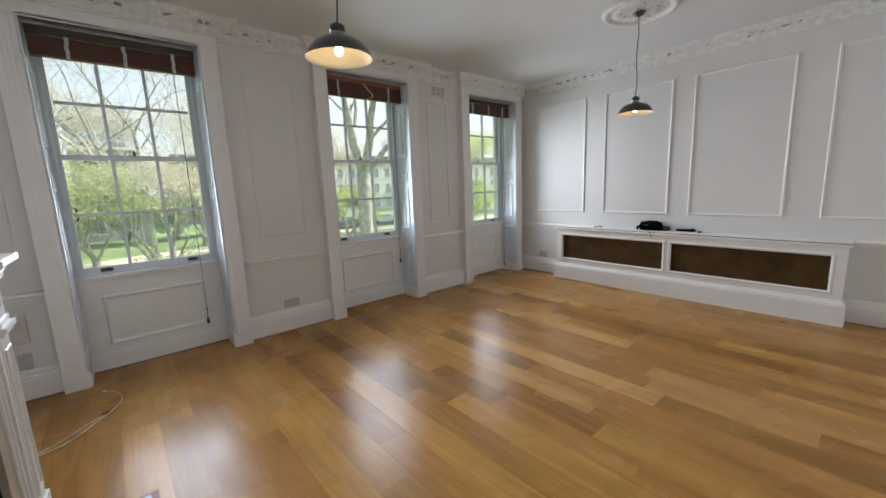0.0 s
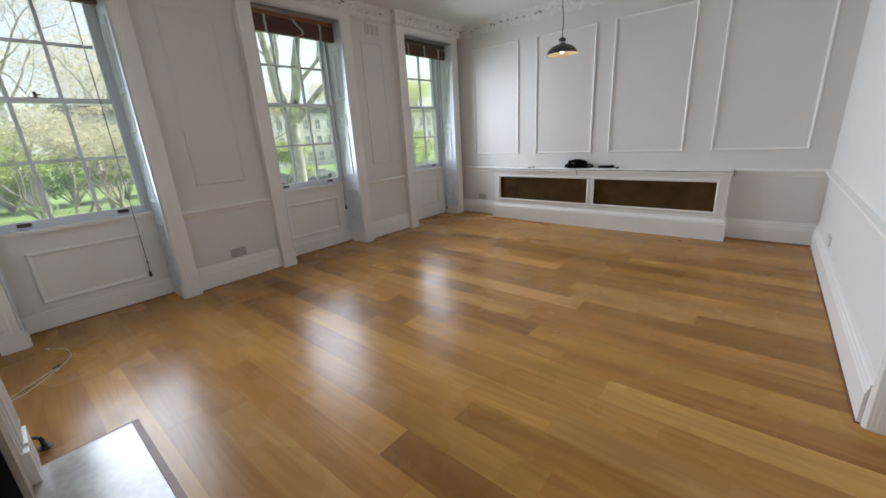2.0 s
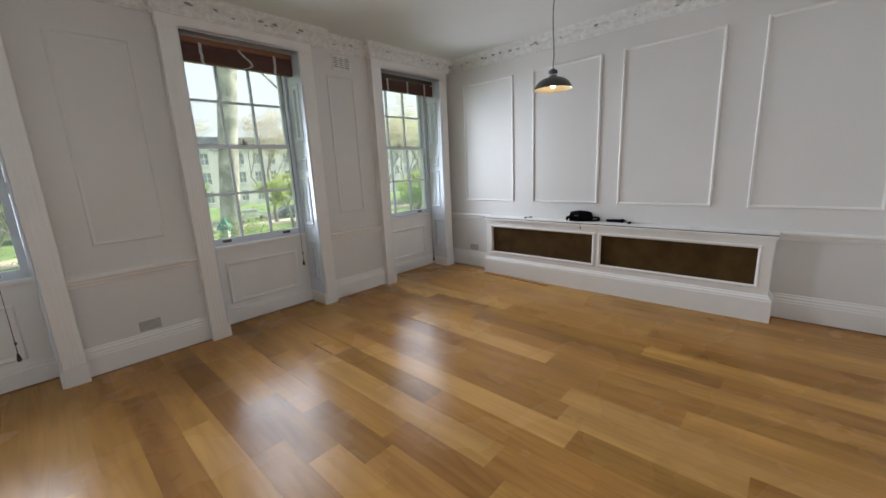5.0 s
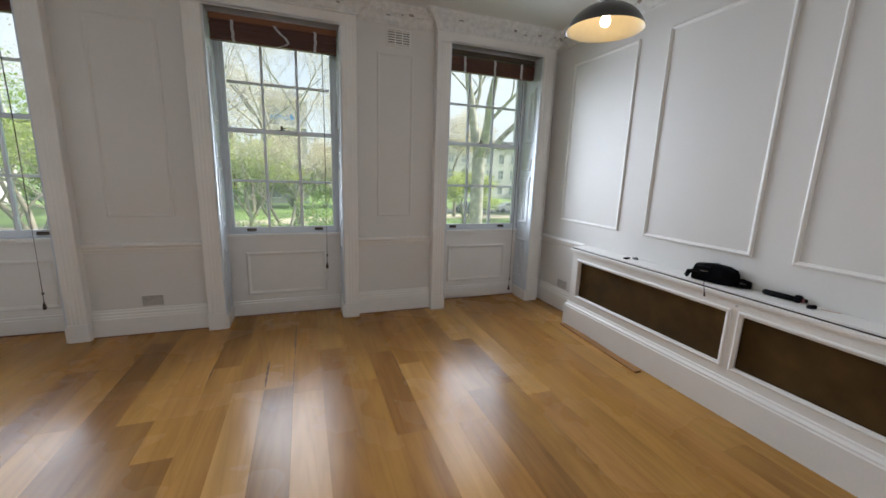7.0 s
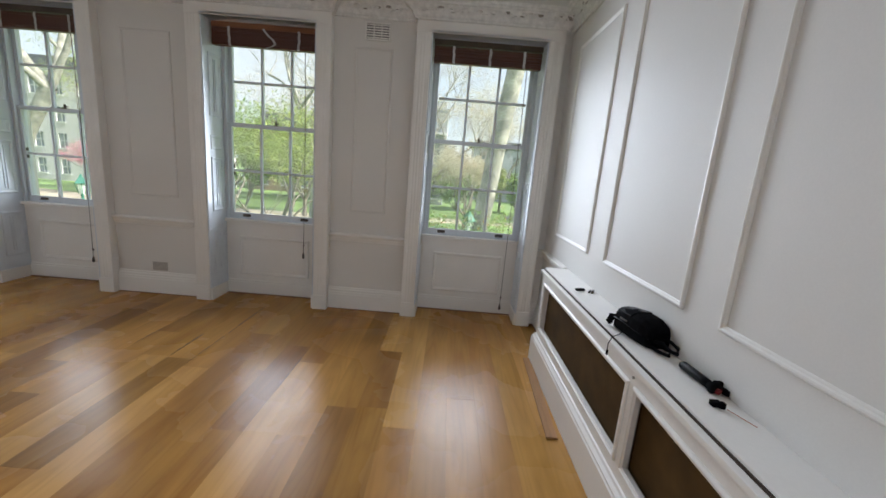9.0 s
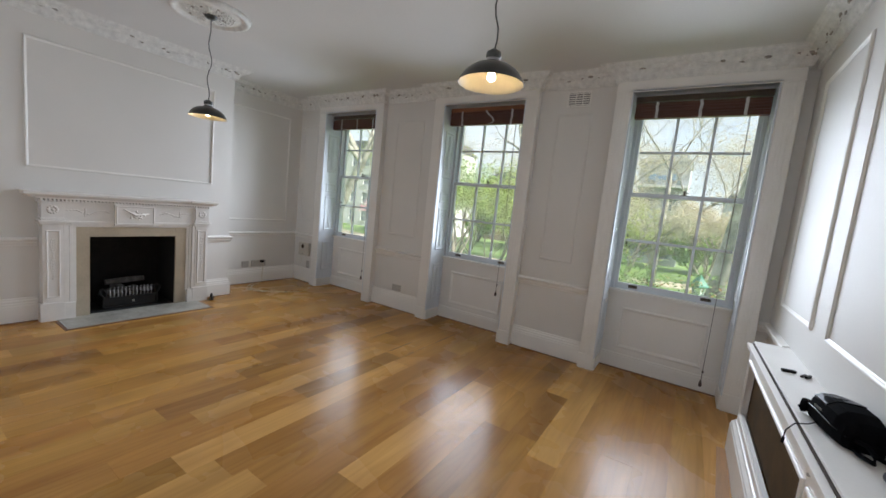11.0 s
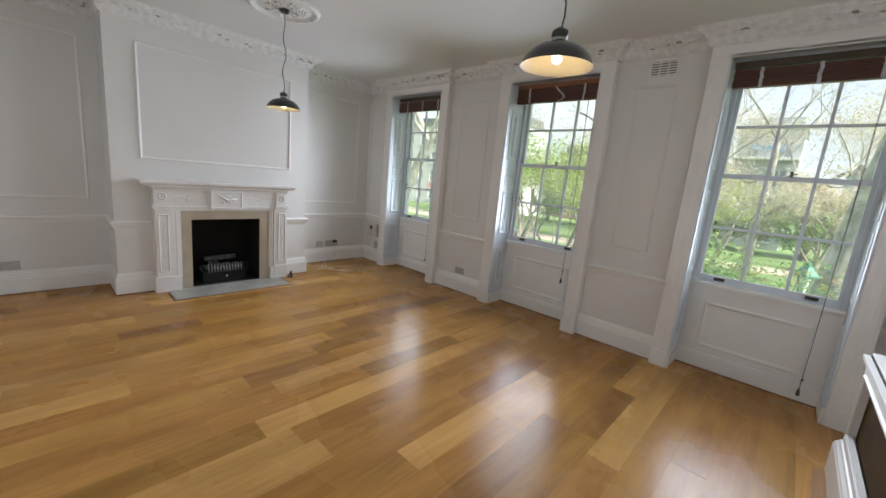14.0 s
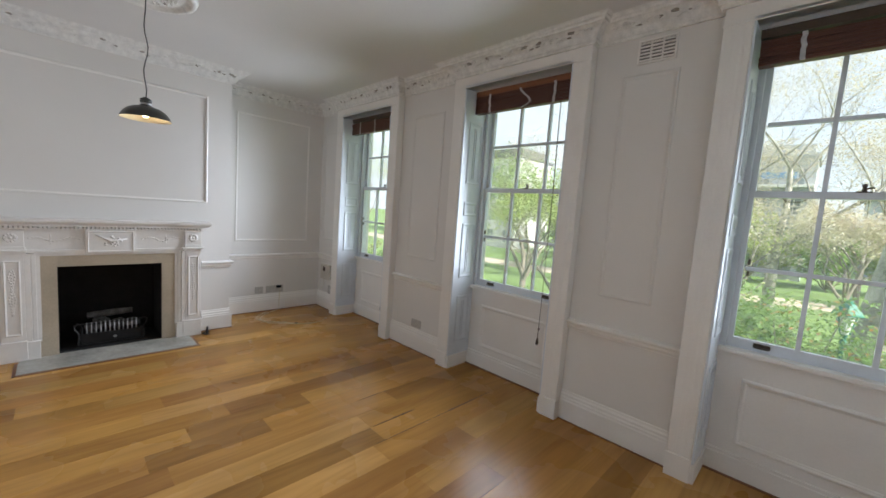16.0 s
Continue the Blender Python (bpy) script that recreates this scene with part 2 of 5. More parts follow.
# pale blue haze over the view, put into the panes as a dusty film
g_film, g_haze, g_spot, g_cov = (gn.new("ShaderNode" + k) for k in ("MixShader", "BsdfTranslucent", "TexNoise", "MapRange"))
g_haze.inputs[0].default_value = (0.76, 0.89, 1.0, 1)
g_spot.inputs["Scale"].default_value, g_spot.inputs["Detail"].default_value = 5.0, 4
g_cov.inputs["To Min"].default_value, g_cov.inputs["To Max"].default_value = 0.05, 0.085
gl.new(g_spot.outputs["Fac"], g_cov.inputs["Value"])
gl.new(g_cov.outputs["Result"], g_film.inputs[0])
gl.new(g_mix.outputs[0], g_film.inputs[1])
gl.new(g_haze.outputs[0], g_film.inputs[2])
gl.new(g_film.outputs[0], gn["Material Output"].inputs["Surface"])

GRASS = material("grass", (0.17, 0.26, 0.075), 0.9, vary=0.3, scale=0.25, fine=9, bump=0.5)
GRAVEL = material("gravel_path", (0.50, 0.43, 0.33), 0.9, vary=0.12, scale=1.0, fine=30)
ASPHALT = material("asphalt", (0.07, 0.07, 0.075), 0.85, vary=0.15, scale=1.0)
BARK = material("plane_bark", (0.36, 0.34, 0.29), 0.85, vary=0.4, scale=2.2, fine=14, bump=0.6)
# twig tone is lifted, with distant haze put into the colour
TWIG = material("twig_bark", (0.27, 0.235, 0.19), 0.9, vary=0.2, scale=3)


def leaf_material(name, colour):
    m = material(name, colour, 0.5, vary=0.3, scale=1.2, fine=12, bump=0)
    n, l = m.node_tree.nodes, m.node_tree.links
    b = n["Principled BSDF"]
    tr, mix = n.new("ShaderNodeBsdfTranslucent"), n.new("ShaderNodeMixShader")
    tr.inputs[0].default_value = (min(1, colour[0] * 1.6), min(1, colour[1] * 1.6), colour[2] * 1.3, 1)
    mix.inputs[0].default_value = 0.4
    l.new(b.outputs[0], mix.inputs[1])
    l.new(tr.outputs[0], mix.inputs[2])
    l.new(mix.outputs[0], n["Material Output"].inputs["Surface"])
    return m


# spring and budding leaves are paled to carry the haze over far trees
LEAF_SPRING = leaf_material("spring_leaf", (0.36, 0.41, 0.15))
LEAF_GREEN = leaf_material("green_leaf", (0.25, 0.36, 0.10))
LEAF_DARK = leaf_material("shrub_leaf", (0.16, 0.26, 0.07))
LEAF_BUFF = leaf_material("budding_leaf", (0.50, 0.455, 0.39))
LEAF_PINK = leaf_material("pink_blossom", (0.62, 0.33, 0.42))
LEAF_RED = leaf_material("russet_leaf", (0.42, 0.22, 0.10))
STUCCO = material("stucco", (0.62, 0.61, 0.60), 0.8, vary=0.07, scale=0.4, fine=6)
BRICKWORK = material("london_brick", (0.30, 0.22, 0.16), 0.85, vary=0.2, scale=0.8, fine=12)
CONCRETE = material("pale_concrete", (0.44, 0.46, 0.49), 0.8, vary=0.06, scale=0.3, fine=6)
BLUE = material("blue_cladding", (0.08, 0.26, 0.55), 0.5, vary=0.1, scale=0.5)
DARKGLASS = material("far_glass", (0.27, 0.30, 0.33), 0.25, vary=0.2, scale=0.6)
SLATE = material("slate_roof", (0.12, 0.12, 0.13), 0.7, vary=0.15, scale=1.5)
VERDIGRIS = material("green_lantern", (0.025, 0.17, 0.12), 0.4, vary=0.1, scale=10)
CARPAINT = material("grey_car_paint", (0.10, 0.11, 0.13), 0.25, coat=0.6, vary=0.03)
CARPALE = material("silver_car_paint", (0.45, 0.46, 0.48), 0.3, metal=0.3, coat=0.6, vary=0.03)
RUBBER = material("tyre", (0.02, 0.02, 0.02), 0.8)
FROST = material("lantern_pane", (0.7, 0.75, 0.7), 0.3)

# ---- mesh helpers ----


def part(name, bm, mat, parent=None, label="", smooth=False):
    """Links a bmesh as one mesh object, under a thing or a part."""
    bmesh.ops.recalc_face_normals(bm, faces=bm.faces)
    me = bpy.data.meshes.new(name)
    bm.to_mesh(me)
    bm.free()
    for m in mat if isinstance(mat, (list, tuple)) else [mat]:
        me.materials.append(m)
    if smooth:
        me.polygons.foreach_set("use_smooth", [True] * len(me.polygons))
    ob = new(name, me)
    if parent is not None:
        ob.parent = parent
    if label:
        ob["label"] = label
    return ob


def thing(name, x, y, z, label, category, group="", kind="", rz=0):
    ob = new(name)
    ob.empty_display_size = 0.1
    ob.matrix_world = pose(x, y, z, 0, 0, rz)
    return tagged(ob, label, category, group, kind)


def add_box(bm, x0, x1, y0, y1, z0, z1, bevel=0.0, mi=0):
    xs, ys, zs = sorted((x0, x1)), sorted((y0, y1)), sorted((z0, z1))
    v = [bm.verts.new((x, y, z)) for x in xs for y in ys for z in zs]
    fs = [bm.faces.new([v[i] for i in q]) for q in ((0, 1, 3, 2), (4, 6, 7, 5), (0, 4, 5, 1), (2, 3, 7, 6), (0, 2, 6, 4), (1, 5, 7, 3))]
    for f in fs:
        f.material_index = mi
    if bevel:
        es = list({e for f in fs for e in f.edges})
        bmesh.ops.bevel(bm, geom=es, offset=bevel, segments=2, profile=0.7, affect="EDGES", clamp_overlap=True)


def boxes(*bs, bevel=0.0):
    bm = bmesh.new()
    for b in bs:
        add_box(bm, *b, bevel=bevel)
    return bm


def add_tube(bm, pts, radii, sides=8, cap=True):
    """A tube along points, with a radius at each."""
    pts = [Vector(p) for p in pts]
    if not isinstance(radii, (list, tuple)):
        radii = [radii] * len(pts)
    rings, up = [], Vector((0.31, 0.17, 0.93))
    for i, p in enumerate(pts):
        d = (pts[min(i + 1, len(pts) - 1)] - pts[max(i - 1, 0)]).normalized()
        a = d.cross(up)
        if a.length < 0.05:
            a = d.cross(Vector((1, 0, 0)))
        a.normalize()
        b = d.cross(a)
        rings.append([bm.verts.new(p + radii[i] * (math.cos(k * math.tau / sides) * a + math.sin(k * math.tau / sides) * b)) for k in range(sides)])
    for r, s in zip(rings, rings[1:]):
        for k in range(sides):
            bm.faces.new((r[k], r[(k + 1) % sides], s[(k + 1) % sides], s[k]))
    if cap:
        bm.faces.new(rings[0][::-1])
        bm.faces.new(rings[-1])


def lathe(profile, sides=40, bm=None, centre=(0, 0, 0), mi=0):
    """Turns (radius, z) round the z axis."""
    bm = bm or bmesh.new()
    c = Vector(centre)
    rings = []
    for r, z in profile:
        if r < 1e-5:
            rings.append([bm.verts.new(c + Vector((0, 0, z)))])
        else:
            rings.append([bm.verts.new(c + Vector((r * math.cos(k * math.tau / sides), r * math.sin(k * math.tau / sides), z))) for k in range(sides)])
    for a, b in zip(rings, rings[1:]):
        for k in range(sides):
            q = [a[k % len(a)], a[(k + 1) % sides % len(a)], b[(k + 1) % sides % len(b)], b[k % len(b)]]
            q = list(dict.fromkeys(q))
            if len(q) > 2:
                bm.faces.new(q).material_index = mi
    return bm


def sweep(bm, profile, pts, closed=False):
    """A moulding of profile (out, z) along a plan line, mitred; out is to the left of the line."""
    pts = [Vector((p[0], p[1])) for p in pts]
    n = len(pts)
    rows = []
    for i, p in enumerate(pts):
        before = (p - pts[i - 1]).normalized() if i or closed else None
        after = (pts[(i + 1) % n] - p).normalized() if i < n - 1 or closed else None
        before, after = before or after, after or before
        n1, n2 = Vector((-before.y, before.x)), Vector((-after.y, after.x))
        m = n1 + n2
        m /= max(0.2, m.dot(n1))
        rows.append([bm.verts.new((p.x + m.x * o, p.y + m.y * o, z)) for o, z in profile])
    pairs = list(zip(rows, rows[1:])) + ([(rows[-1], rows[0])] if closed else [])
    k = len(profile)
    for a, b in pairs:
        for j in range(k):
            bm.faces.new((a[j], b[j], b[(j + 1) % k], a[(j + 1) % k]))
    if not closed:
        bm.faces.new(rows[0])
        bm.faces.new(rows[-1][::-1])
    return bm


def rect_mould(bm, origin, u, v, w, h, width=0.032, proud=0.018):
    """A mitred picture moulding, w by h, on the plane through origin along u and v; it stands out along u x v."""
    o, u, v = Vector(origin), Vector(u), Vector(v)
    n = u.cross(v)
    loops = []
    for inset, out in ((0, 0), (0, 0.45), (0.14, 0.8), (0.34, 1.0), (0.56, 0.92), (0.7, 0.55), (0.84, 0.5), (1.0, 0.3), (1.0, 0)):
        a, t = inset * width, out * proud
        loops.append([bm.verts.new(o + u * x + v * z + n * t) for x, z in ((a, a), (w - a, a), (w - a, h - a), (a, h - a))])
    for p, q in zip(loops, loops[1:]):
        for k in range(4):
            bm.faces.new((p[k], p[(k + 1) % 4], q[(k + 1) % 4], q[k]))


def add_blob(bm, centre, radius, squash=(1, 1, 1), seed=0, rough=0.3, sub=1, mi=0):
    r = random.Random(seed)
    made = bmesh.ops.create_icosphere(bm, subdivisions=sub, radius=1)["verts"]
    for vtx in made:
        k = radius * (1 + rough * (r.random() - 0.5) * 2)
        vtx.co = Vector(centre) + Vector((vtx.co.x * squash[0] * k, vtx.co.y * squash[1] * k, vtx.co.z * squash[2] * k))
    for f in {f for vtx in made for f in vtx.link_faces}:
        f.material_index = mi

# ---- the room: plan ----
XE, XW, YN, YSO, ZC = 5.245, -0.785, 4.03, -0.47, 2.83
BAY_Y = 3.95
BAYS = (0.380, 2.494, 4.5205)
HALF, INNER = 0.643, 0.5115
HEAD, SILL = 2.607, 0.795
CBX, CB0, CB1 = -0.315, 0.695, 2.705
DOOR0, DOOR1, DOORH = 1.13, 2.122, 2.08

floor = part("floor", boxes((XW - 0.3, XE + 0.3, YSO - 0.3, YN + 0.6, -0.25, -0.022)), UNDER)
tagged(floor, "wide honey-coloured oak plank floor with a worn lacquer", "floor", kind="structure")
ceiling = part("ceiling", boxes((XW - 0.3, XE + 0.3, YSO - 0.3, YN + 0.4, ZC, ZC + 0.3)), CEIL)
tagged(ceiling, "white painted plaster ceiling", "ceiling", kind="structure")

nb = []
edges = [XW] + [c + s * INNER for c in BAYS for s in (-1, 1)] + [XE]
for a, b in zip(edges[::2], edges[1::2]):
    nb.append((a, b, YN, YN + 0.4, -0.05, ZC))
for c in BAYS:
    nb.append((c - INNER, c + INNER, YN, YN + 0.4, HEAD, ZC))
    nb.append((c - INNER, c + INNER, 4.262, YN + 0.4, -0.05, SILL - 0.03))
wall_north = tagged(part("wall_north", boxes(*nb), WALL), "white painted panelled wall with three tall sash windows", "wall", kind="structure")
wall_east = tagged(part("wall_east", boxes((XE, XE + 0.25, YSO - 0.25, YN + 0.4, -0.05, ZC)), WALL), "white painted wall with four picture-moulding panels", "wall", kind="structure")
wall_south = tagged(part("wall_south", boxes((XW - 0.25, DOOR0, YSO - 0.25, YSO, -0.05, ZC), (DOOR1, XE, YSO - 0.25, YSO, -0.05, ZC), (DOOR0, DOOR1, YSO - 0.25, YSO, DOORH, ZC)), WALL), "plain white painted wall with a doorway", "wall", kind="structure")
FB0, FB1, FBH = 1.335, 2.07, 0.785
wall_west = tagged(part("wall_west", boxes((XW - 0.25, XW, YSO - 0.01, YN + 0.4, -0.05, ZC),
    (XW, CBX, CB0, FB0, -0.05, ZC), (XW, CBX, FB1, CB1, -0.05, ZC), (XW, CBX, FB0, FB1, FBH, ZC)), WALL),
    "white painted wall with a projecting chimney breast", "wall", kind="structure")
firebox = tagged(part("firebox", boxes((XW + 0.1, -0.247, FB0 - 0.02, FB0 + 0.004, 0.012, FBH), (XW + 0.1, -0.247, FB1 - 0.004, FB1 + 0.02, 0.012, FBH),
    (XW + 0.08, XW + 0.11, FB0, FB1, 0.012, FBH), (XW + 0.08, -0.247, FB0, FB1, FBH - 0.006, FBH + 0.02), (XW + 0.08, -0.25, FB0, FB1, -0.02, 0.009)), SOOT),
    "soot-blackened fireplace recess", "firebox", kind="structure")
door_1 = tagged(part("door_1", boxes((DOOR0 + 0.03, DOOR1 - 0.03, YSO - 0.18, YSO - 0.14, 0.005, DOORH - 0.03), bevel=0.003), TRIM), "plain white painted door, closed", "door", kind="structure")

# door casing
bm = bmesh.new()
prof = ((0, -0.03), (0.018, -0.03), (0.018, 0.004), (0.014, 0.012), (0.006, 0.012), (-0.008, 0.0), (-0.008, -0.012), (-0.014, -0.03))
for x, s in ((DOOR1, 1), (DOOR0, -1)):
    lo = [bm.verts.new((x + s * a, YSO + o, 0)) for a, o in prof]
    hi = [bm.verts.new((x + s * a, YSO + o, DOORH + a)) for a, o in prof]
    for k in range(len(prof)):
        bm.faces.new((lo[k], lo[(k + 1) % len(prof)], hi[(k + 1) % len(prof)], hi[k]))
    bm.faces.new(lo)
    if s == 1:
        first = hi
    else:
        for k in range(len(prof)):
            bm.faces.new((first[k], first[(k + 1) % len(prof)], hi[(k + 1) % len(prof)], hi[k]))
add_box(bm, DOOR1 - 0.012, DOOR1, YSO - 0.2, YSO - 0.012, 0, DOORH)
add_box(bm, DOOR1 - 0.022, DOOR1 - 0.011, YSO - 0.2, YSO - 0.06, 0, DOORH, 0.003)
add_box(bm, DOOR1 - 0.032, DOOR1 - 0.021, YSO - 0.2, YSO - 0.085, 0, DOORH, 0.003)
add_box(bm, DOOR0, DOOR0 + 0.03, YSO - 0.2, YSO - 0.012, 0, DOORH)
add_box(bm, DOOR0, DOOR1, YSO - 0.2, YSO - 0.012, DOORH - 0.03, DOORH)
tagged(part("trim", bm, TRIM), "white moulded door architrave", "trim", kind="structure")

# ---- mouldings ----
SKIRT = ((0, 0.0), (0.026, 0.0), (0.026, 0.15), (0.022, 0.158), (0.022, 0.172), (0.016, 0.18), (0.016, 0.196), (0.009, 0.206), (0.007, 0.222), (0, 0.224))
DADO = ((0, 0.695), (0.01, 0.698), (0.014, 0.712), (0.022, 0.722), (0.024, 0.738), (0.036, 0.748), (0.04, 0.758), (0.036, 0.768), (0.012, 0.774), (0, 0.776))
CORN = ((0, 2.70), (0.016, 2.70), (0.022, 2.714), (0.03, 2.718), (0.034, 2.732), (0.045, 2.754), (0.066, 2.776), (0.094, 2.792), (0.11, 2.796), (0.115, 2.808), (0.128, 2.813), (0.132, 2.822), (0.15, ZC), (0, ZC))


def gap(i):
    """The stretch of the north wall between one bay and the next."""
    a = XW if i == 0 else BAYS[i - 1] + HALF
    b = XE if i == 3 else BAYS[i] - HALF
    return a, b


runs = [
    [(DOOR1 + 0.018, YSO), (XE, YSO), (XE, 0.27)],
    [(XE, 3.30), (XE, YN), (gap(3)[0], YN)],
    [(gap(2)[1], YN), (gap(2)[0], YN)],
    [(gap(1)[1], YN), (gap(1)[0], YN)],
    [(gap(0)[1], YN), (XW, YN), (XW, CB1), (CBX, CB1), (CBX, 2.43)],
    [(CBX, 0.99), (CBX, CB0), (XW, CB0), (XW, YSO), (DOOR0 - 0.018, YSO)],
]
bs, bd, be = bmesh.new(), bmesh.new(), bmesh.new()
for r in runs:
    sweep(bs, SKIRT, r)
    sweep(bd, DADO, r)
    sweep(be, ((0.0, -0.02), (0.033, -0.02), (0.033, 0.007), (0.0, 0.009)), r)
tagged(part("baseboard", bs, TRIM), "tall white moulded skirting board", "baseboard", kind="structure")
tagged(part("trim", bd, TRIM), "white moulded dado rail", "trim", kind="structure")
tagged(part("trim", be, EDGE), "dark reddish edge strip along the skirting", "trim", kind="structure")

corn_line = [(XE, YSO), (XE, YN)]
for c in reversed(BAYS):
    corn_line += [(c + HALF, YN), (c + HALF, BAY_Y), (c - HALF, BAY_Y), (c - HALF, YN)]
corn_line += [(XW, YN), (XW, CB1), (CBX, CB1), (CBX, CB0), (XW, CB0), (XW, YSO)]
cornice = tagged(part("cornice", sweep(bmesh.new(), CORN, corn_line, True), PLASTER), "white plaster cornice with chipped leaf ornament", "cornice", kind="structure")

# leaf sprays along the cornice's cove, some clogged with old paint and dirt
orn = bmesh.new()
rnd = random.Random(5)
for a, b in zip(corn_line, corn_line[1:] + corn_line[:1]):
    a, b = Vector(a), Vector(b)
    d = b - a
    ln = d.length
    if ln < 0.2:
        continue
    d.normalize()
    n = Vector((-d.y, d.x))
    s = 0.07
    k = 0
    while s < ln - 0.05:
        base = a + d * s
        if k % 2 == 0:
            for q in range(7):
                off = (q - 3) * 0.021
                h = 0.03 - abs(q - 3) * 0.006
                p = base + d * off + n * (0.052 + 0.03 * rnd.random())
                add_blob(orn, (p.x, p.y, 2.765 + h * 0.6 + 0.006 * rnd.random()), 0.013, (abs(d.x) * 1.3 + 0.6, abs(d.y) * 1.3 + 0.6, 1.3), rnd.random(), 0.5, 1, 1 if rnd.random() < 0.24 else 0)
        else:
            for q in range(4):
                p = base + d * (q - 1.5) * 0.028 + n * 0.058
                add_blob(orn, (p.x, p.y, 2.76 + 0.012 * math.sin(q * 1.7)), 0.009, (abs(d.x) * 1.8 + 0.6, abs(d.y) * 1.8 + 0.6, 0.7), rnd.random(), 0.5, 1, 1 if rnd.random() < 0.1 else 0)
        s += 0.125
        k += 1
o = part("leaf_ornament", orn, [PLASTER, GRIME], cornice, "chipped plaster leaves, grimy in the hollows")
o["kind"] = "stuff"

# picture-moulding panels on the walls


def panels(wall, rects, width=0.032, proud=0.018, mat=TRIM):
    for origin, u, w, z0, z1 in rects:
        bm = bmesh.new()
        rect_mould(bm, (origin[0], origin[1], z0), u, (0, 0, 1), w, z1 - z0, width, proud)
        part("panel_moulding", bm, mat, wall)


WEST, EAST, NORTH, SOUTH = (-1, 0, 0), (1, 0, 0), (0, 1, 0), (0, -1, 0)
panels(wall_east, [((XE, b), SOUTH, b - a, 0.965, 2.515) for a, b in ((2.925, 3.72), (1.845, 2.655), (0.79, 1.635), (-0.288, 0.527))], 0.026, 0.014)
panels(wall_north, [((a, YN), EAST, b - a, 0.985, 2.465) for a, b in ((1.21, 1.665), (3.33, 3.67), (-0.69, -0.36))], 0.026, 0.009, WALL)
panels(wall_west, [((CBX, 0.925), NORTH, 2.48 - 0.925, 1.405, 2.515), ((XW, 2.895), NORTH, 0.935, 0.945, 2.535), ((XW, -0.30), NORTH, 0.86, 0.945, 2.535)], 0.024, 0.012)

# ---- window bays ----
FLUTE = []
for i in range(3):
    c = 0.038 + i * 0.027
    FLUTE += [(c - 0.009, 0.0), (c - 0.006, 0.0012), (c, 0.0016), (c + 0.006, 0.0012), (c + 0.009, 0.0)]


def pilaster(bm, x0, x1, z0, z1):
    """A fluted upright between x0 and x1 with its face at BAY_Y."""
    w = x1 - x0
    plan = [(x0, YN + 0.01), (x0, BAY_Y + 0.004), (x0 + 0.004, BAY_Y)] + [(x0 + t * w / 0.13, BAY_Y + g) for t, g in FLUTE] + [(x1 - 0.004, BAY_Y), (x1, BAY_Y + 0.004), (x1, YN + 0.01)]
    lo = [bm.verts.new((x, y, z0)) for x, y in plan]
    hi = [bm.verts.new((x, y, z1)) for x, y in plan]
    for k in range(len(plan) - 1):
        bm.faces.new((lo[k], lo[k + 1], hi[k + 1], hi[k]))
    bm.faces.new(lo)
    bm.faces.new(hi)


for c in BAYS:
    bay = thing("trim", c, BAY_Y, 0, "white fluted window surround with plinth blocks", "trim", kind="structure")
    for s in (-1, 1):
        bm = bmesh.new()
        xa, xb = sorted((c + s * INNER, c + s * HALF))
        pilaster(bm, xa, xb, 0.14, HEAD)
        ob = part("pilaster", bm, TRIM, bay)
        ob.matrix_parent_inverse = bay.matrix_world.inverted()
        ob = part("plinth", boxes((xa - 0.002, xb + 0.002, BAY_Y - 0.008, YN + 0.01, -0.01, 0.144), bevel=0.003), TRIM, bay)
        ob.matrix_parent_inverse = bay.matrix_world.inverted()
    bm = boxes((c - HALF, c + HALF, BAY_Y, YN + 0.01, HEAD + 0.004, 2.72))
    add_box(bm, c - HALF - 0.004, c + HALF + 0.004, BAY_Y - 0.004, YN, HEAD - 0.002, HEAD + 0.006)
    ob = part("lintel", bm, TRIM, bay)
    ob.matrix_parent_inverse = bay.matrix_world.inverted()


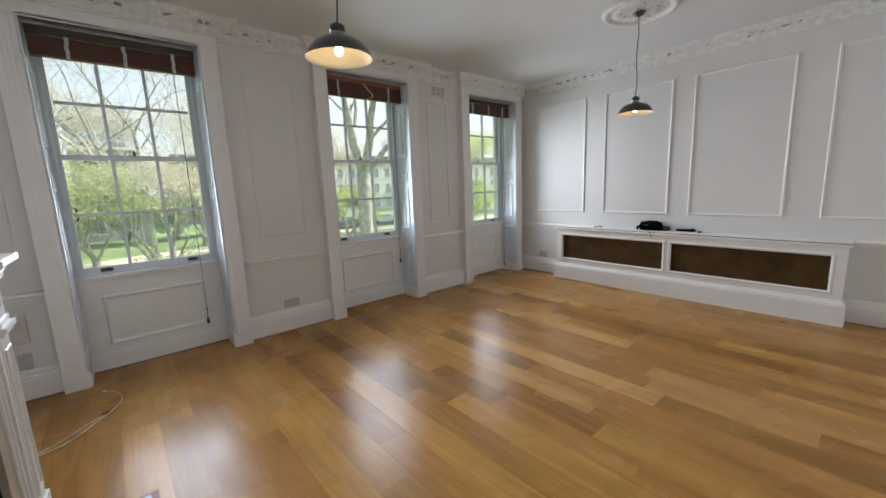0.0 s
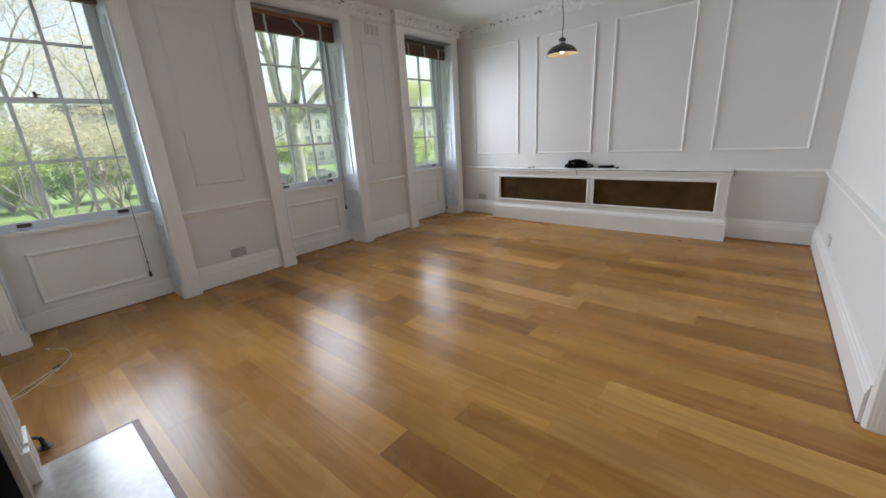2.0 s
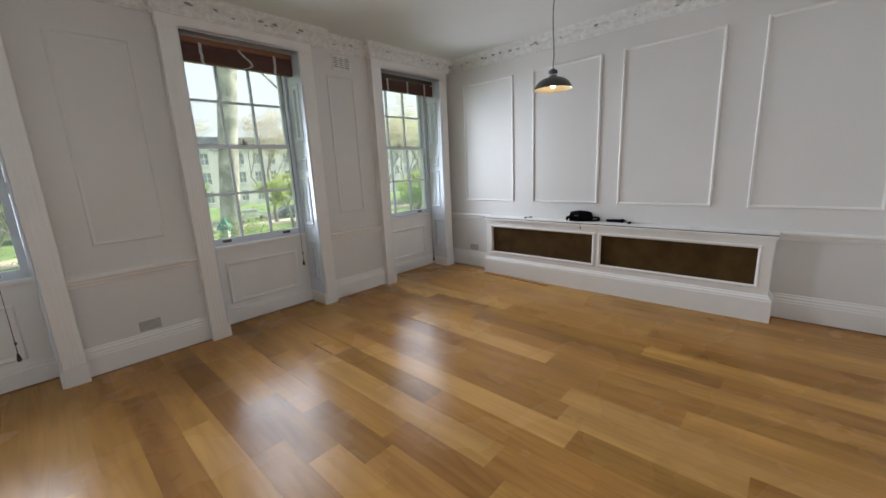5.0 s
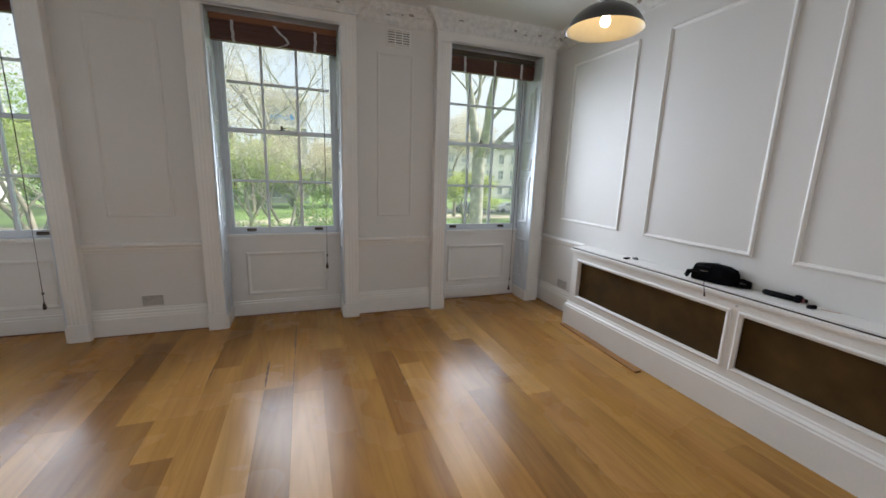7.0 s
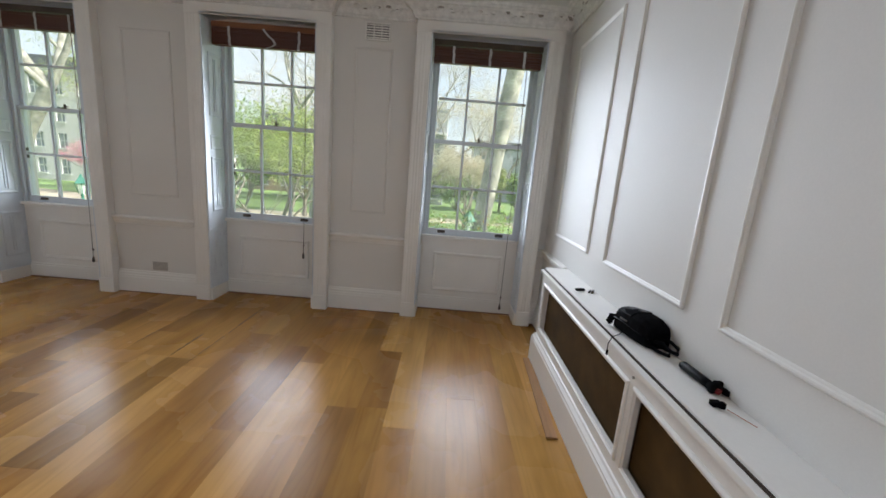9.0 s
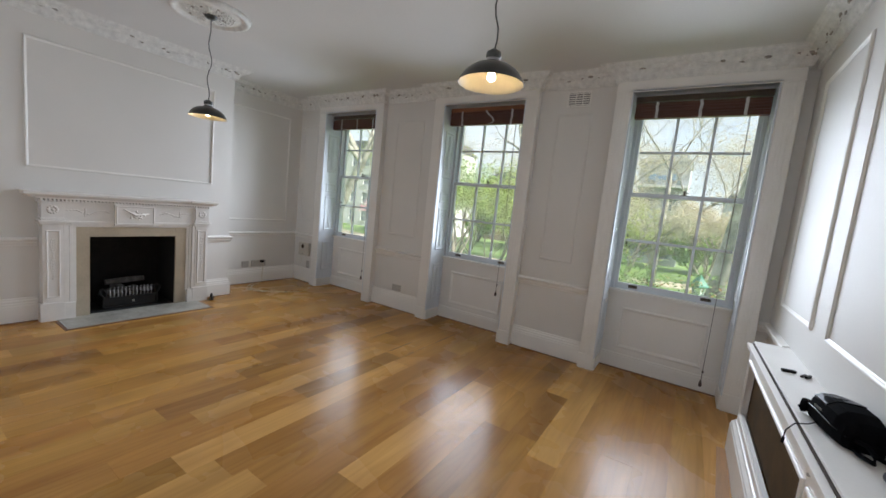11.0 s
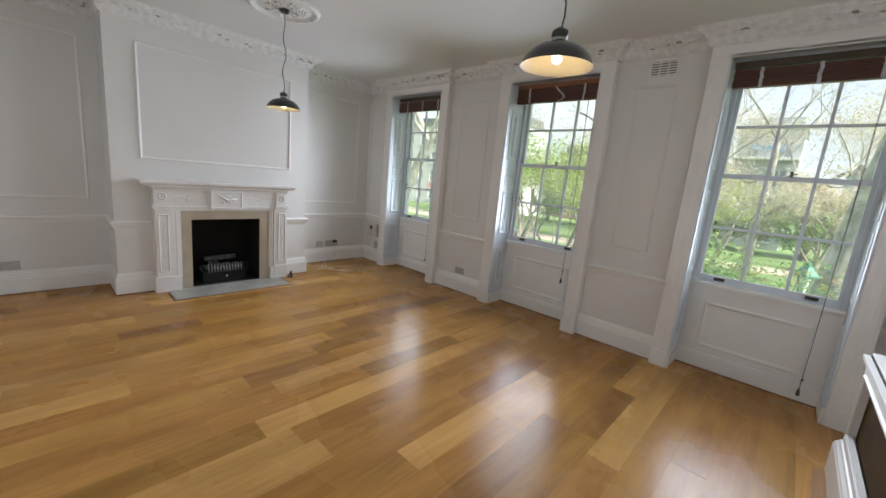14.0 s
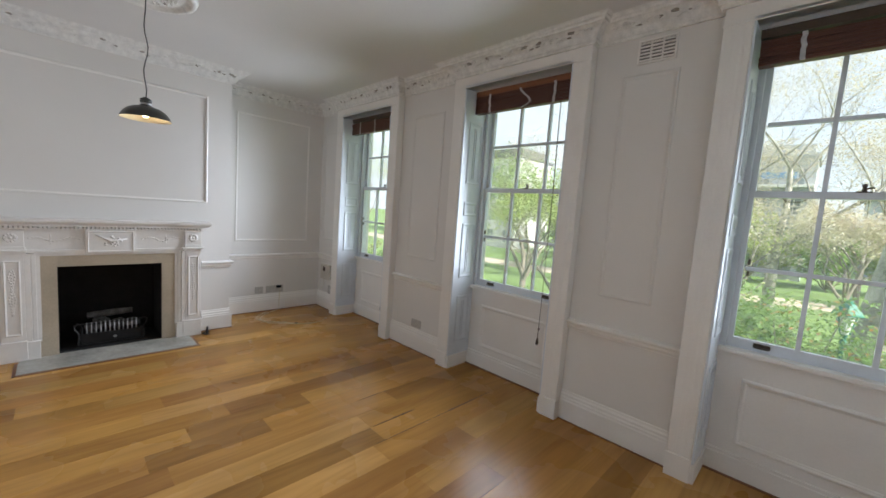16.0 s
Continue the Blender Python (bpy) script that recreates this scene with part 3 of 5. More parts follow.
def build_window(name):
    """A sash window with panelled shutters in its reveals; origin on the floor, at the bay's middle and the bay's face."""
    w = thing(name, 0, 0, 0, "white six-over-six sash window in a deep panelled reveal", "window", kind="structure")
    D0, D1 = 0.0, 0.33
    # reveal linings with raised shutter panels
    for s in (-1, 1):
        bm = bmesh.new()
        add_box(bm, s * (INNER - 0.002), s * (INNER - 0.012), D0 + 0.006, D1 - 0.02, 0.11, HEAD)
        for z0, z1 in ((1.77, 2.33), (1.47, 1.60), (0.88, 1.40), (0.25, 0.70)):
            o, u = ((-INNER + 0.012, D0 + 0.08, z0), NORTH) if s < 0 else ((INNER - 0.012, D0 + 0.27, z0), SOUTH)
            rect_mould(bm, o, u, (0, 0, 1), 0.19, z1 - z0, 0.03, 0.009)
            if z1 - z0 > 0.2:
                for k in (0.075, 0.1):
                    add_box(bm, s * (INNER - 0.012), s * (INNER - 0.018), D0 + 0.08 + k, D0 + 0.08 + k + 0.012, z0 + 0.05, z1 - 0.05)
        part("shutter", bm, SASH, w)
        part("reveal_plinth", boxes((s * INNER, s * (INNER - 0.022), D0 + 0.004, D1 - 0.03, -0.01, 0.118), bevel=0.003), TRIM, w)
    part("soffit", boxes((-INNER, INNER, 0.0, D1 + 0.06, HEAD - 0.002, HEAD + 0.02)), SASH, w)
    # panel below the sill
    bm = boxes((-INNER, INNER, 0.302, D1, 0, SILL - 0.03))
    rect_mould(bm, (-0.36, 0.302, 0.205), EAST, (0, 0, 1), 0.72, 0.415, 0.034, 0.016)
    add_box(bm, -INNER + 0.02, INNER - 0.02, 0.278, 0.31, -0.01, 0.125)
    add_box(bm, -INNER + 0.02, INNER - 0.02, 0.286, 0.31, 0.125, 0.145)
    part("apron_panel", bm, TRIM, w)
    part("floor_edge", boxes((-INNER, INNER, 0.262, 0.284, -0.02, 0.008)), EDGE, w)
    part("window_sill", boxes((-INNER + 0.004, INNER - 0.004, 0.265, 0.42, SILL - 0.03, SILL), bevel=0.006), TRIM, w)
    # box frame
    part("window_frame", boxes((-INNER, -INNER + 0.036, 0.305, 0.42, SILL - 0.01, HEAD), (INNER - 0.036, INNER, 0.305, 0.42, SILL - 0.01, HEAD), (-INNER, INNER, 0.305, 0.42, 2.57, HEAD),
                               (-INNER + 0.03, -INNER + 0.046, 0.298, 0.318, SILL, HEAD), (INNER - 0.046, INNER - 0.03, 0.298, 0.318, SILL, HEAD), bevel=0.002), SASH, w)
    SW = INNER - 0.038
    for nm, y, z0, z1, bot, top in (("upper_sash", 0.368, 1.712, 2.575, 0.04, 0.045), ("lower_sash", 0.328, SILL, 1.745, 0.062, 0.034)):
        bm = bmesh.new()
        st = 0.034
        add_box(bm, -SW, -SW + st, y, y + 0.036, z0, z1)
        add_box(bm, SW - st, SW, y, y + 0.036, z0, z1)
        add_box(bm, -SW + st, SW - st, y + 0.001, y + 0.035, z0, z0 + bot)
        add_box(bm, -SW + st, SW - st, y + 0.001, y + 0.035, z1 - top, z1)
        zz = [z0 + bot, (z0 + bot + z1 - top) / 2, z1 - top]
        ww = 2 * (SW - st)
        xs = [-SW + st + ww * k / 3 for k in range(4)]
        for k in (1, 2):
            add_box(bm, xs[k] - 0.011, xs[k] + 0.011, y + 0.004, y + 0.032, zz[0], zz[2])
        for k in range(3):
            add_box(bm, xs[k] + 0.0105, xs[k + 1] - 0.0105, y + 0.005, y + 0.031, zz[1] - 0.011, zz[1] + 0.011)
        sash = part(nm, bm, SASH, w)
        for i in range(3):
            for j in range(2):
                ob = part("pane", boxes((xs[i] + (0.004 if i else -0.006), xs[i + 1] - (0.004 if i < 2 else -0.006), y + 0.017, y + 0.020, zz[j] + (0.004 if j else -0.006), zz[j + 1] - (-0.006 if j else 0.004))), glass, sash)
                ob.visible_shadow = False
        if nm == "lower_sash":
            for x in (-0.30, 0.30):
                bm = boxes((x - 0.04, x + 0.04, y - 0.004, y + 0.002, z0 + 0.024, z0 + 0.05), bevel=0.002)
                add_box(bm, x - 0.034, x + 0.034, y - 0.022, y - 0.002, z0 + 0.024, z0 + 0.032, 0.002)
                part("sash_lift", bm, BRASS, sash, "dark bronze sash lift")
            bm = boxes((-0.03, 0.03, y + 0.002, y + 0.03, z1, z1 + 0.007), bevel=0.002)
            lathe([(0.012, 0), (0.01, 0.012), (0.007, 0.02), (0.012, 0.03), (0.008, 0.04), (0, 0.042)], 10, bm, (0, y + 0.016, z1 + 0.006))
            add_tube(bm, [(0, y + 0.016, z1 + 0.02), (0.035, y + 0.02, z1 + 0.028)], 0.005, 6)
            part("sash_catch", bm, BRASS, sash, "dark bronze sash fastener")
            for x in (-0.26, 0.26):
                bm = bmesh.new()
                add_tube(bm, [(x + 0.05 * math.cos(a), y + 0.03, z1 - 0.034 - 0.022 * math.sin(a)) for a in [math.pi * k / 10 for k in range(11)]], 0.003, 6)
                part("sash_pull", bm, BRASS, sash, "bronze ring pull")
            for zq in (0.07, -0.05):
                part("sash_stop", boxes((-SW + st + 0.02, -SW + st + 0.032, y - 0.012, y + 0.004, zz[1] + zq * 0.6 - 0.016, zz[1] + zq * 0.6 + 0.016), bevel=0.002), BRASS, sash, "small dark sash stop")
    return w


win = build_window("window_1")
win.matrix_world = pose(BAYS[0], BAY_Y, 0)
for k in (1, 2):
    cp = copy_thing(win, pose(BAYS[k], BAY_Y, 0))
    cp.name = "window_%d" % (k + 1)


# ---- blinds ----


def blind(x, tapes, crooked, head_gap, body, label, cord_z, cord_x, seed):
    b = thing("venetian_blind", x, BAY_Y + 0.16, HEAD, label, "blind", "blinds at the windows")
    r = random.Random(seed)
    half = 0.492
    part("headrail", boxes((-half, half, -0.025, 0.03, -0.05, -0.004), bevel=0.003), BLIND_BOX if head_gap else BLIND_PALE, b, "dark wooden headrail" if head_gap else "paler brown wooden headrail")
    z = -0.052 - head_gap
    n = 0
    while z > -0.182:
        bm = bmesh.new()
        dx, dy, tl = r.uniform(-0.003, 0.003), r.uniform(-0.004, 0.004), r.uniform(-0.002, 0.002)
        add_box(bm, -half + 0.006 + dx, half - 0.006 + dx, -0.028 + dy, 0.026 + dy, z - 0.0042, z)
        for vtx in bm.verts:
            vtx.co.z += tl * vtx.co.x
        part("slat", bm, body, b)
        z -= 0.0048 + r.random() * 0.001
        n += 1
    part("bottom_rail", boxes((-half + 0.006, half - 0.006, -0.029, 0.027, z - 0.016, z), bevel=0.003), body, b)
    for i, tx in enumerate(tapes):
        bm = bmesh.new()
        pts = []
        for k in range(9):
            zz = -0.045 - head_gap + (z - 0.02 + 0.045 + head_gap) * k / 8
            kx = tx + r.uniform(-0.005, 0.005)
            if i == crooked:
                kx = tx + (-0.05, -0.04, -0.02, 0.0, 0.03, 0.045, 0.055, 0.03, -0.03)[k]
            pts.append((kx, -0.033 - 0.004 * r.random(), zz))
        rows = [[bm.verts.new((px + dx, py + dy, pz)) for dx, dy in ((-0.011, 0), (0.011, -0.003), (0.011, 0.001), (-0.011, 0.004))] for px, py, pz in pts]
        for p, q in zip(rows, rows[1:]):
            for j in range(4):
                bm.faces.new((p[j], p[(j + 1) % 4], q[(j + 1) % 4], q[j]))
        bm.faces.new(rows[0])
        bm.faces.new(rows[-1])
        part("ladder_tape", bm, TAPE, b, "bunched grey ladder tape")
    bm = bmesh.new()
    zb = cord_z - HEAD
    for dx in (0.0, 0.006):
        add_tube(bm, [(cord_x + dx, -0.02, -0.06), (cord_x + 0.006 + dx * 0.6, -0.012, -0.9), (cord_x + 0.004, -0.015, zb * 0.85), (cord_x + dx * 0.3, -0.018, zb + 0.03)], 0.0019, 5)
    part("pull_cord", bm, CORD, b, "thin dark pull cord")
    bm = lathe([(0, 0.035), (0.006, 0.034), (0.008, 0.02), (0.011, 0.008), (0.013, -0.012), (0.009, -0.022), (0, -0.024)], 10, None, (cord_x, -0.018, zb))
    part("cord_bead", lathe([(0, 0.012), (0.008, 0.006), (0.008, -0.006), (0, -0.012)], 8, None, (cord_x + 0.004, -0.016, zb + 0.11)), CORD, b, "", True)
    part("cord_tassel", bm, CORD, b, "dark wooden cord tassel", True)
    return b


blind(BAYS[0], (-0.29, 0.03, 0.34), None, 0.014, BLIND, "dark red-brown wooden venetian blind pulled up, hanging in a window", 0.27, 0.325, 1)
blind(BAYS[1], (-0.32, 0.04, 0.31), 1, 0.0, BLIND, "faded brown wooden venetian blind pulled up, with a crooked tape", 0.49, 0.36, 2)
blind(BAYS[2], (-0.31, 0.02, 0.33), None, 0.014, BLIND, "dark red-brown wooden venetian blind pulled up, hanging in a window", 0.12, 0.36, 3)

# ---- fireplace ----
hearth = part("hearth", boxes((CBX, 0.135, 1.095, 2.30, -0.02, 0.006), bevel=0.002), HEARTH)
tagged(part("trim", boxes((CBX + 0.17, 0.165, 2.301, 2.322, -0.02, 0.0035), (0.136, 0.165, 1.074, 2.30, -0.02, 0.0035), (CBX + 0.17, 0.165, 1.074, 1.094, -0.02, 0.0035), bevel=0.001), EDGE), "dark brown wooden strip framing the hearth", "trim", kind="structure")
tagged(hearth, "pale grey marble hearth slab set in the floor", "hearth")
slips = thing("fireplace_slips", CBX, 1.70, 0, "buff stone slips framing the fireplace opening", "fireplace slips")
SX = -0.226
for nm, b in (("slip", (CBX, SX, 1.225, FB0, 0.006, 0.887)), ("slip", (CBX, SX, FB1, 2.185, 0.006, 0.887)), ("slip", (CBX, SX - 0.001, FB0, FB1, FBH, 0.887))):
    ob = part(nm, boxes(b, bevel=0.0015), STONE, slips)
    ob.matrix_parent_inverse = slips.matrix_world.inverted()

mantel = thing("mantelpiece", CBX, 1.70, 0, "white painted carved fireplace surround with a moulded shelf", "mantelpiece")


def mpart(name, bm, mat=CARVED, label="", smooth=False, parent=None):
    ob = part(name, bm, mat, parent or mantel, label, smooth)
    if parent is None:
        ob.matrix_parent_inverse = mantel.matrix_world.inverted()
    return ob


MX = -0.203
for s, y0, y1 in ((-1, 1.005, 1.145), (1, 2.262, 2.402)):
    yi0, yi1 = (1.145, 1.235) if s < 0 else (2.175, 2.262)
    bm = boxes((CBX, MX, y0, y1, 0.17, 0.905), bevel=0.002)
    rect_mould(bm, (MX, y0 + 0.022, 0.22), NORTH, (0, 0, 1), y1 - y0 - 0.044, 0.63, 0.016, 0.007)
    leg = mpart("leg", bm)
    bm = bmesh.new()
    rr = random.Random(7)
    yc = (y0 + y1) / 2
    for k in range(16):
        z = 0.40 + k * 0.024
        wgt = (0.3, 0.4, 0.5, 0.8, 1.2, 1.5, 1.1, 0.6)[k % 8]
        for t in (-1, 0, 1):
            add_blob(bm, (MX + 0.001, yc + t * 0.012 * wgt, z + 0.008 * abs(t)), 0.008, (0.32, 0.8, 1.3), rr.random(), 0.3, 1)
    ob = part("carved_drop", bm, CARVED, leg, "carved husk drop", True)
    mpart("plinth", boxes((CBX, MX + 0.012, y0 - 0.02, y1 + 0.006, 0.0, 0.172), bevel=0.004))
    bm = boxes((CBX, MX - 0.016, yi0, yi1, 0.15, 0.905))
    add_box(bm, CBX, MX - 0.002, yi0 + (0.0 if s < 0 else 0.055), yi1 - (0.055 if s < 0 else 0.0), 0.15, 0.905, 0.003)
    add_box(bm, CBX, MX - 0.009, yi0 + (0.04 if s < 0 else 0.025), yi1 - (0.025 if s < 0 else 0.04), 0.15, 0.9, 0.003)
    mpart("inner_architrave", bm)
    mpart("architrave_plinth", boxes((CBX, MX + 0.008, yi0 - (0.004 if s < 0 else -0.01), yi1 + (-0.01 if s < 0 else 0.004), 0.0, 0.16), bevel=0.003))
    # block with a rosette above each leg
    bm = boxes((CBX, MX + 0.004, y0 - 0.004, y1 + 0.004, 0.965, 1.105), bevel=0.002)
    block = mpart("frieze_block", bm)
    bm = bmesh.new()
    for k in range(10):
        a = k * math.tau / 10
        add_blob(bm, (MX + 0.005, yc + 0.03 * math.cos(a), 1.04 + 0.03 * math.sin(a)), 0.014, (0.5, 1, 1), k, 0.2, 1)
    add_blob(bm, (MX + 0.008, yc, 1.04), 0.014, (0.6, 1, 1), 3, 0.1, 1)
    part("rosette", bm, CARVED, block, "carved round rosette", True)
    mpart("capital", boxes((CBX, MX + 0.016, y0 - 0.016, y1 + 0.012, 0.905, 0.922), (CBX, MX + 0.026, y0 - 0.026, y1 + 0.02, 0.922, 0.942), (CBX, MX + 0.012, y0 - 0.01, y1 + 0.01, 0.942, 0.966), bevel=0.003))
# lintel over the opening and frieze
mpart("inner_architrave", boxes((CBX, MX - 0.016, 1.235, 2.175, 0.882, 0.906), (CBX, MX - 0.009, 1.20, 2.21, 0.897, 0.915), (CBX, MX - 0.002, 1.147, 2.26, 0.912, 0.936), bevel=0.002))
bm = boxes((CBX, MX - 0.016, 1.147, 2.26, 0.932, 1.108))
rr = random.Random(9)
for sgn in (-1, 1):
    for k in range(16):
        t = k / 15
        yy = 1.70 + sgn * (0.22 + 0.30 * t)
        add_blob(bm, (MX - 0.014, yy, 1.025 + 0.018 * math.sin(t * 9)), 0.009, (0.5, 1.3, 0.8), rr.random(), 0.3, 1)
    for zz in range(6):
        add_blob(bm, (MX - 0.014, 1.70 + sgn * 0.40, 0.99 + zz * 0.014), 0.008, (0.5, 0.8, 1), rr.random(), 0.3, 1)
mpart("frieze", bm)
bm = boxes((CBX, MX + 0.012, 1.515, 1.862, 0.90, 1.112), bevel=0.002)
rect_mould(bm, (MX + 0.012, 1.527, 0.912), NORTH, (0, 0, 1), 0.323, 0.188, 0.012, 0.006)
tablet = mpart("tablet", bm)
bm = bmesh.new()
for sgn in (-1, 1):
    add_tube(bm, [(MX + 0.014, 1.69 + sgn * 0.11, 1.035 - sgn * 0.035 + 0.03 * (sgn > 0)), (MX + 0.02, 1.69, 1.01), (MX + 0.014, 1.69 - sgn * 0.03, 0.99)], [0.004, 0.012, 0.004], 6)
for k in range(26):
    a, r0 = rr.random() * math.tau, 0.045 * math.sqrt(rr.random())
    add_blob(bm, (MX + 0.014, 1.70 + r0 * 1.5 * math.cos(a), 1.005 + r0 * math.sin(a)), 0.011, (0.6, 1, 1), rr.random(), 0.4, 1)
part("carved_trophy", bm, CARVED, tablet, "carved crossed torches and foliage", True)
# bed mould, dentils and shelf
mpart("bed_mould", boxes((CBX, MX + 0.012, 0.985, 2.42, 1.108, 1.122), (CBX, MX + 0.024, 0.965, 2.44, 1.137, 1.15), bevel=0.002))
bm = bmesh.new()
y = 0.995
while y < 2.40:
    proud = 0.023 if (y < 1.15 or y > 2.26 or 1.51 < y < 1.865) else 0.016
    add_box(bm, CBX, MX + proud, y, y + 0.016, 1.118, 1.139, 0.0015)
    y += 0.0268
ob = mpart("dentil_course", bm, CARVED, "row of small dentils")
SHELF = ((0, 1.148), (0.014, 1.148), (0.02, 1.156), (0.03, 1.162), (0.042, 1.172), (0.047, 1.178), (0.047, 1.196), (0.043, 1.2), (0, 1.2))
bm = sweep(bmesh.new(), SHELF, [(CBX, 0.935), (MX + 0.014, 0.935), (MX + 0.014, 1.17), (MX + 0.002, 1.17), (MX + 0.002, 1.50), (MX + 0.012, 1.50), (MX + 0.012, 1.876), (MX + 0.002, 1.876), (MX + 0.002, 2.236), (MX + 0.014, 2.236), (MX + 0.014, 2.44), (CBX, 2.44)][::-1])
add_box(bm, CBX, MX + 0.006, 0.934, 2.441, 1.149, 1.199)
mpart("shelf", bm)

basket = thing("fire_basket", -0.42, 1.695, 0.012, "black cast-iron gas fire basket with curled bars and ashy logs", "fire basket")
bm = boxes((-0.12, 0.10, -0.225, 0.225, 0.02, 0.115), bevel=0.006)
part("tray", bm, IRON, basket)
bm = boxes((0.10, 0.112, -0.21, 0.21, 0.0, 0.02), (0.09, 0.118, -0.235, 0.235, 0.11, 0.122), (0.088, 0.11, -0.235, 0.235, 0.205, 0.214), bevel=0.002)
part("rail", bm, IRON, basket)
for k in range(14):
    y = -0.212 + k * 0.0326
    bm = bmesh.new()
    add_tube(bm, [(0.105, y, 0.118), (0.116, y, 0.15), (0.108, y, 0.185), (0.10, y, 0.208), (0.112, y, 0.222), (0.122, y, 0.214)], 0.0052, 6)
    part("bar", bm, METAL if k % 13 else IRON, basket)
for s in (-1, 1):
    bm = bmesh.new()
    add_tube(bm, [(0.10, s * 0.215, 0.0), (0.11, s * 0.24, 0.03), (0.11, s * 0.235, 0.08), (0.108, s * 0.232, 0.13), (0.11, s * 0.262, 0.17), (0.105, s * 0.262, 0.20), (0.10, s * 0.238, 0.222), (0.10, s * 0.222, 0.205)], 0.008, 8)
    part("scroll_leg", bm, IRON, basket)
bm = bmesh.new()
rr = random.Random(4)
for k in range(22):
    add_blob(bm, (rr.uniform(-0.1, 0.06), rr.uniform(-0.19, 0.19), 0.13 + rr.random() * 0.06), 0.032 + 0.014 * rr.random(), (1, 1.2, 0.8), k, 0.3, 1)
part("coal", bm, COAL, basket, "grey ashy ceramic coals")
bm = bmesh.new()
add_tube(bm, [(-0.09, -0.17, 0.245), (-0.085, 0.02, 0.256), (-0.08, 0.17, 0.262)], [0.03, 0.034, 0.028], 7)
part("log", bm, COAL, basket, "pale grey ceramic log")
part("burner_knob", lathe([(0, 0.012), (0.012, 0.01), (0.014, 0), (0, 0)], 10, None, (0, 0, 0)), METAL, basket).matrix_local = pose(0.1, 0.02, 0.062, 0, 90, 0)

tap = thing("gas_tap", -0.168, 2.455, 0.0008, "small dark gas tap standing on the floor by the hearth", "gas tap")
bm = lathe([(0, 0.0), (0.028, 0.0), (0.028, 0.004), (0.01, 0.008), (0.008, 0.045), (0, 0.046)], 12)
add_tube(bm, [(0, 0, 0.03), (-0.003, 0.0, 0.058), (-0.02, 0.008, 0.066), (-0.055, 0.02, 0.06), (-0.095, 0.03, 0.04), (-0.105, 0.032, 0.004)], 0.0085, 8)
part("tap_body", bm, IRON, tap)
bm = bmesh.new()
add_tube(bm, [(0.012, -0.045, 0.012), (0.008, -0.02, 0.026), (0.004, 0.024, 0.024)], 0.007, 8)
part("tap_key", bm, IRON, tap)

# ---- radiator cabinet on the east wall ----
cab = thing("radiator_cabinet", XE, 1.77, 0, "long low white radiator cabinet with two dark grille openings", "cabinet")
FX = 5.055


def cpart(name, bm, mat, label="", parent=None):
    ob = part(name, bm, mat, parent or cab, label)
    if parent is None:
        ob.matrix_parent_inverse = cab.matrix_world.inverted()
    return ob


cpart("top", boxes((FX + 0.012, XE, 0.275, 3.268, 0.757, 0.77), bevel=0.005), TRIM)
cpart("front_ledge", boxes((FX - 0.022, FX + 0.006, 0.275, 3.268, 0.73, 0.752), bevel=0.004), TRIM)
Y0, YA, YB, YC, YD, Y1 = 0.30, 0.398, 1.722, 1.808, 3.145, 3.24
bm = boxes((FX, XE, Y0, YA, 0.0, 0.735), (FX, FX + 0.02, YB, YC, 0.315, 0.645), (FX, XE, YD, Y1, 0.0, 0.735), (FX, FX + 0.02, YA, YD, 0.645, 0.735), (FX, FX + 0.02, YA, YD, 0.0, 0.315))
add_box(bm, FX - 0.006, FX + 0.03, 0.29, 3.252, 0.712, 0.735, 0.003)
cpart("body", bm, TRIM)
# dark-coloured strip stands for the shade in the gap below the top
cpart("shadow_gap", boxes((FX + 0.007, XE, Y0 - 0.02, Y1 + 0.024, 0.738, 0.757)), UNDER)
for a, b in ((YA, YB), (YC, YD)):
    cpart("grille", boxes((FX + 0.03, FX + 0.035, a - 0.01, b + 0.01, 0.305, 0.655)), GRILLE, "dark brown woven grille")
    bm = bmesh.new()
    rect_mould(bm, (FX, b + 0.022, 0.293), SOUTH, (0, 0, 1), b - a + 0.044, 0.374, 0.026, 0.012)
    ob = cpart("grille_frame", bm, TRIM)
CSK = ((0, 0), (0.03, 0), (0.03, 0.19), (0.025, 0.197), (0.025, 0.208), (0.012, 0.222), (0.008, 0.234), (0, 0.237))
cpart("base", sweep(bmesh.new(), CSK, [(XE, Y0), (FX, Y0), (FX, Y1), (XE, Y1)]), TRIM)
cpart("knob", boxes((FX - 0.008, FX, 1.757, 1.766, 0.69, 0.699), bevel=0.002), METAL, "tiny catch")

# things lying on the cabinet
TOPZ = 0.77
bag = thing("camera_bag", 5.176, 1.992, TOPZ, "black hard-shell camera bag lying on the white cabinet", "bag", rz=10)
bm = bmesh.new()
rings = []
for y, w, hgt, shift in ((0.124, 0.046, 0.078, -0.004), (0.116, 0.058, 0.100, 0), (0.05, 0.062, 0.116, 0), (-0.01, 0.064, 0.118, 0), (-0.058, 0.064, 0.114, 0.002), (-0.102, 0.060, 0.096, 0.004), (-0.116, 0.048, 0.074, 0.006)):
    sec = ((-w * 0.86, 0.002), (-w, 0.014), (-w * 1.02, hgt * 0.48), (-w * 0.9, hgt * 0.80), (-w * 0.55, hgt * 0.97), (w * 0.1, hgt), (w * 0.7, hgt * 0.96), (w, hgt * 0.74), (w, 0.014), (w * 0.86, 0.002))
    rings.append([bm.verts.new((shift + xx, y, zz)) for xx, zz in sec])
for a, b in zip(rings, rings[1:]):
    for k in range(10):
        bm.faces.new((a[k], b[k], b[(k + 1) % 10], a[(k + 1) % 10]))
bm.faces.new(rings[0])
bm.faces.new(rings[-1][::-1])
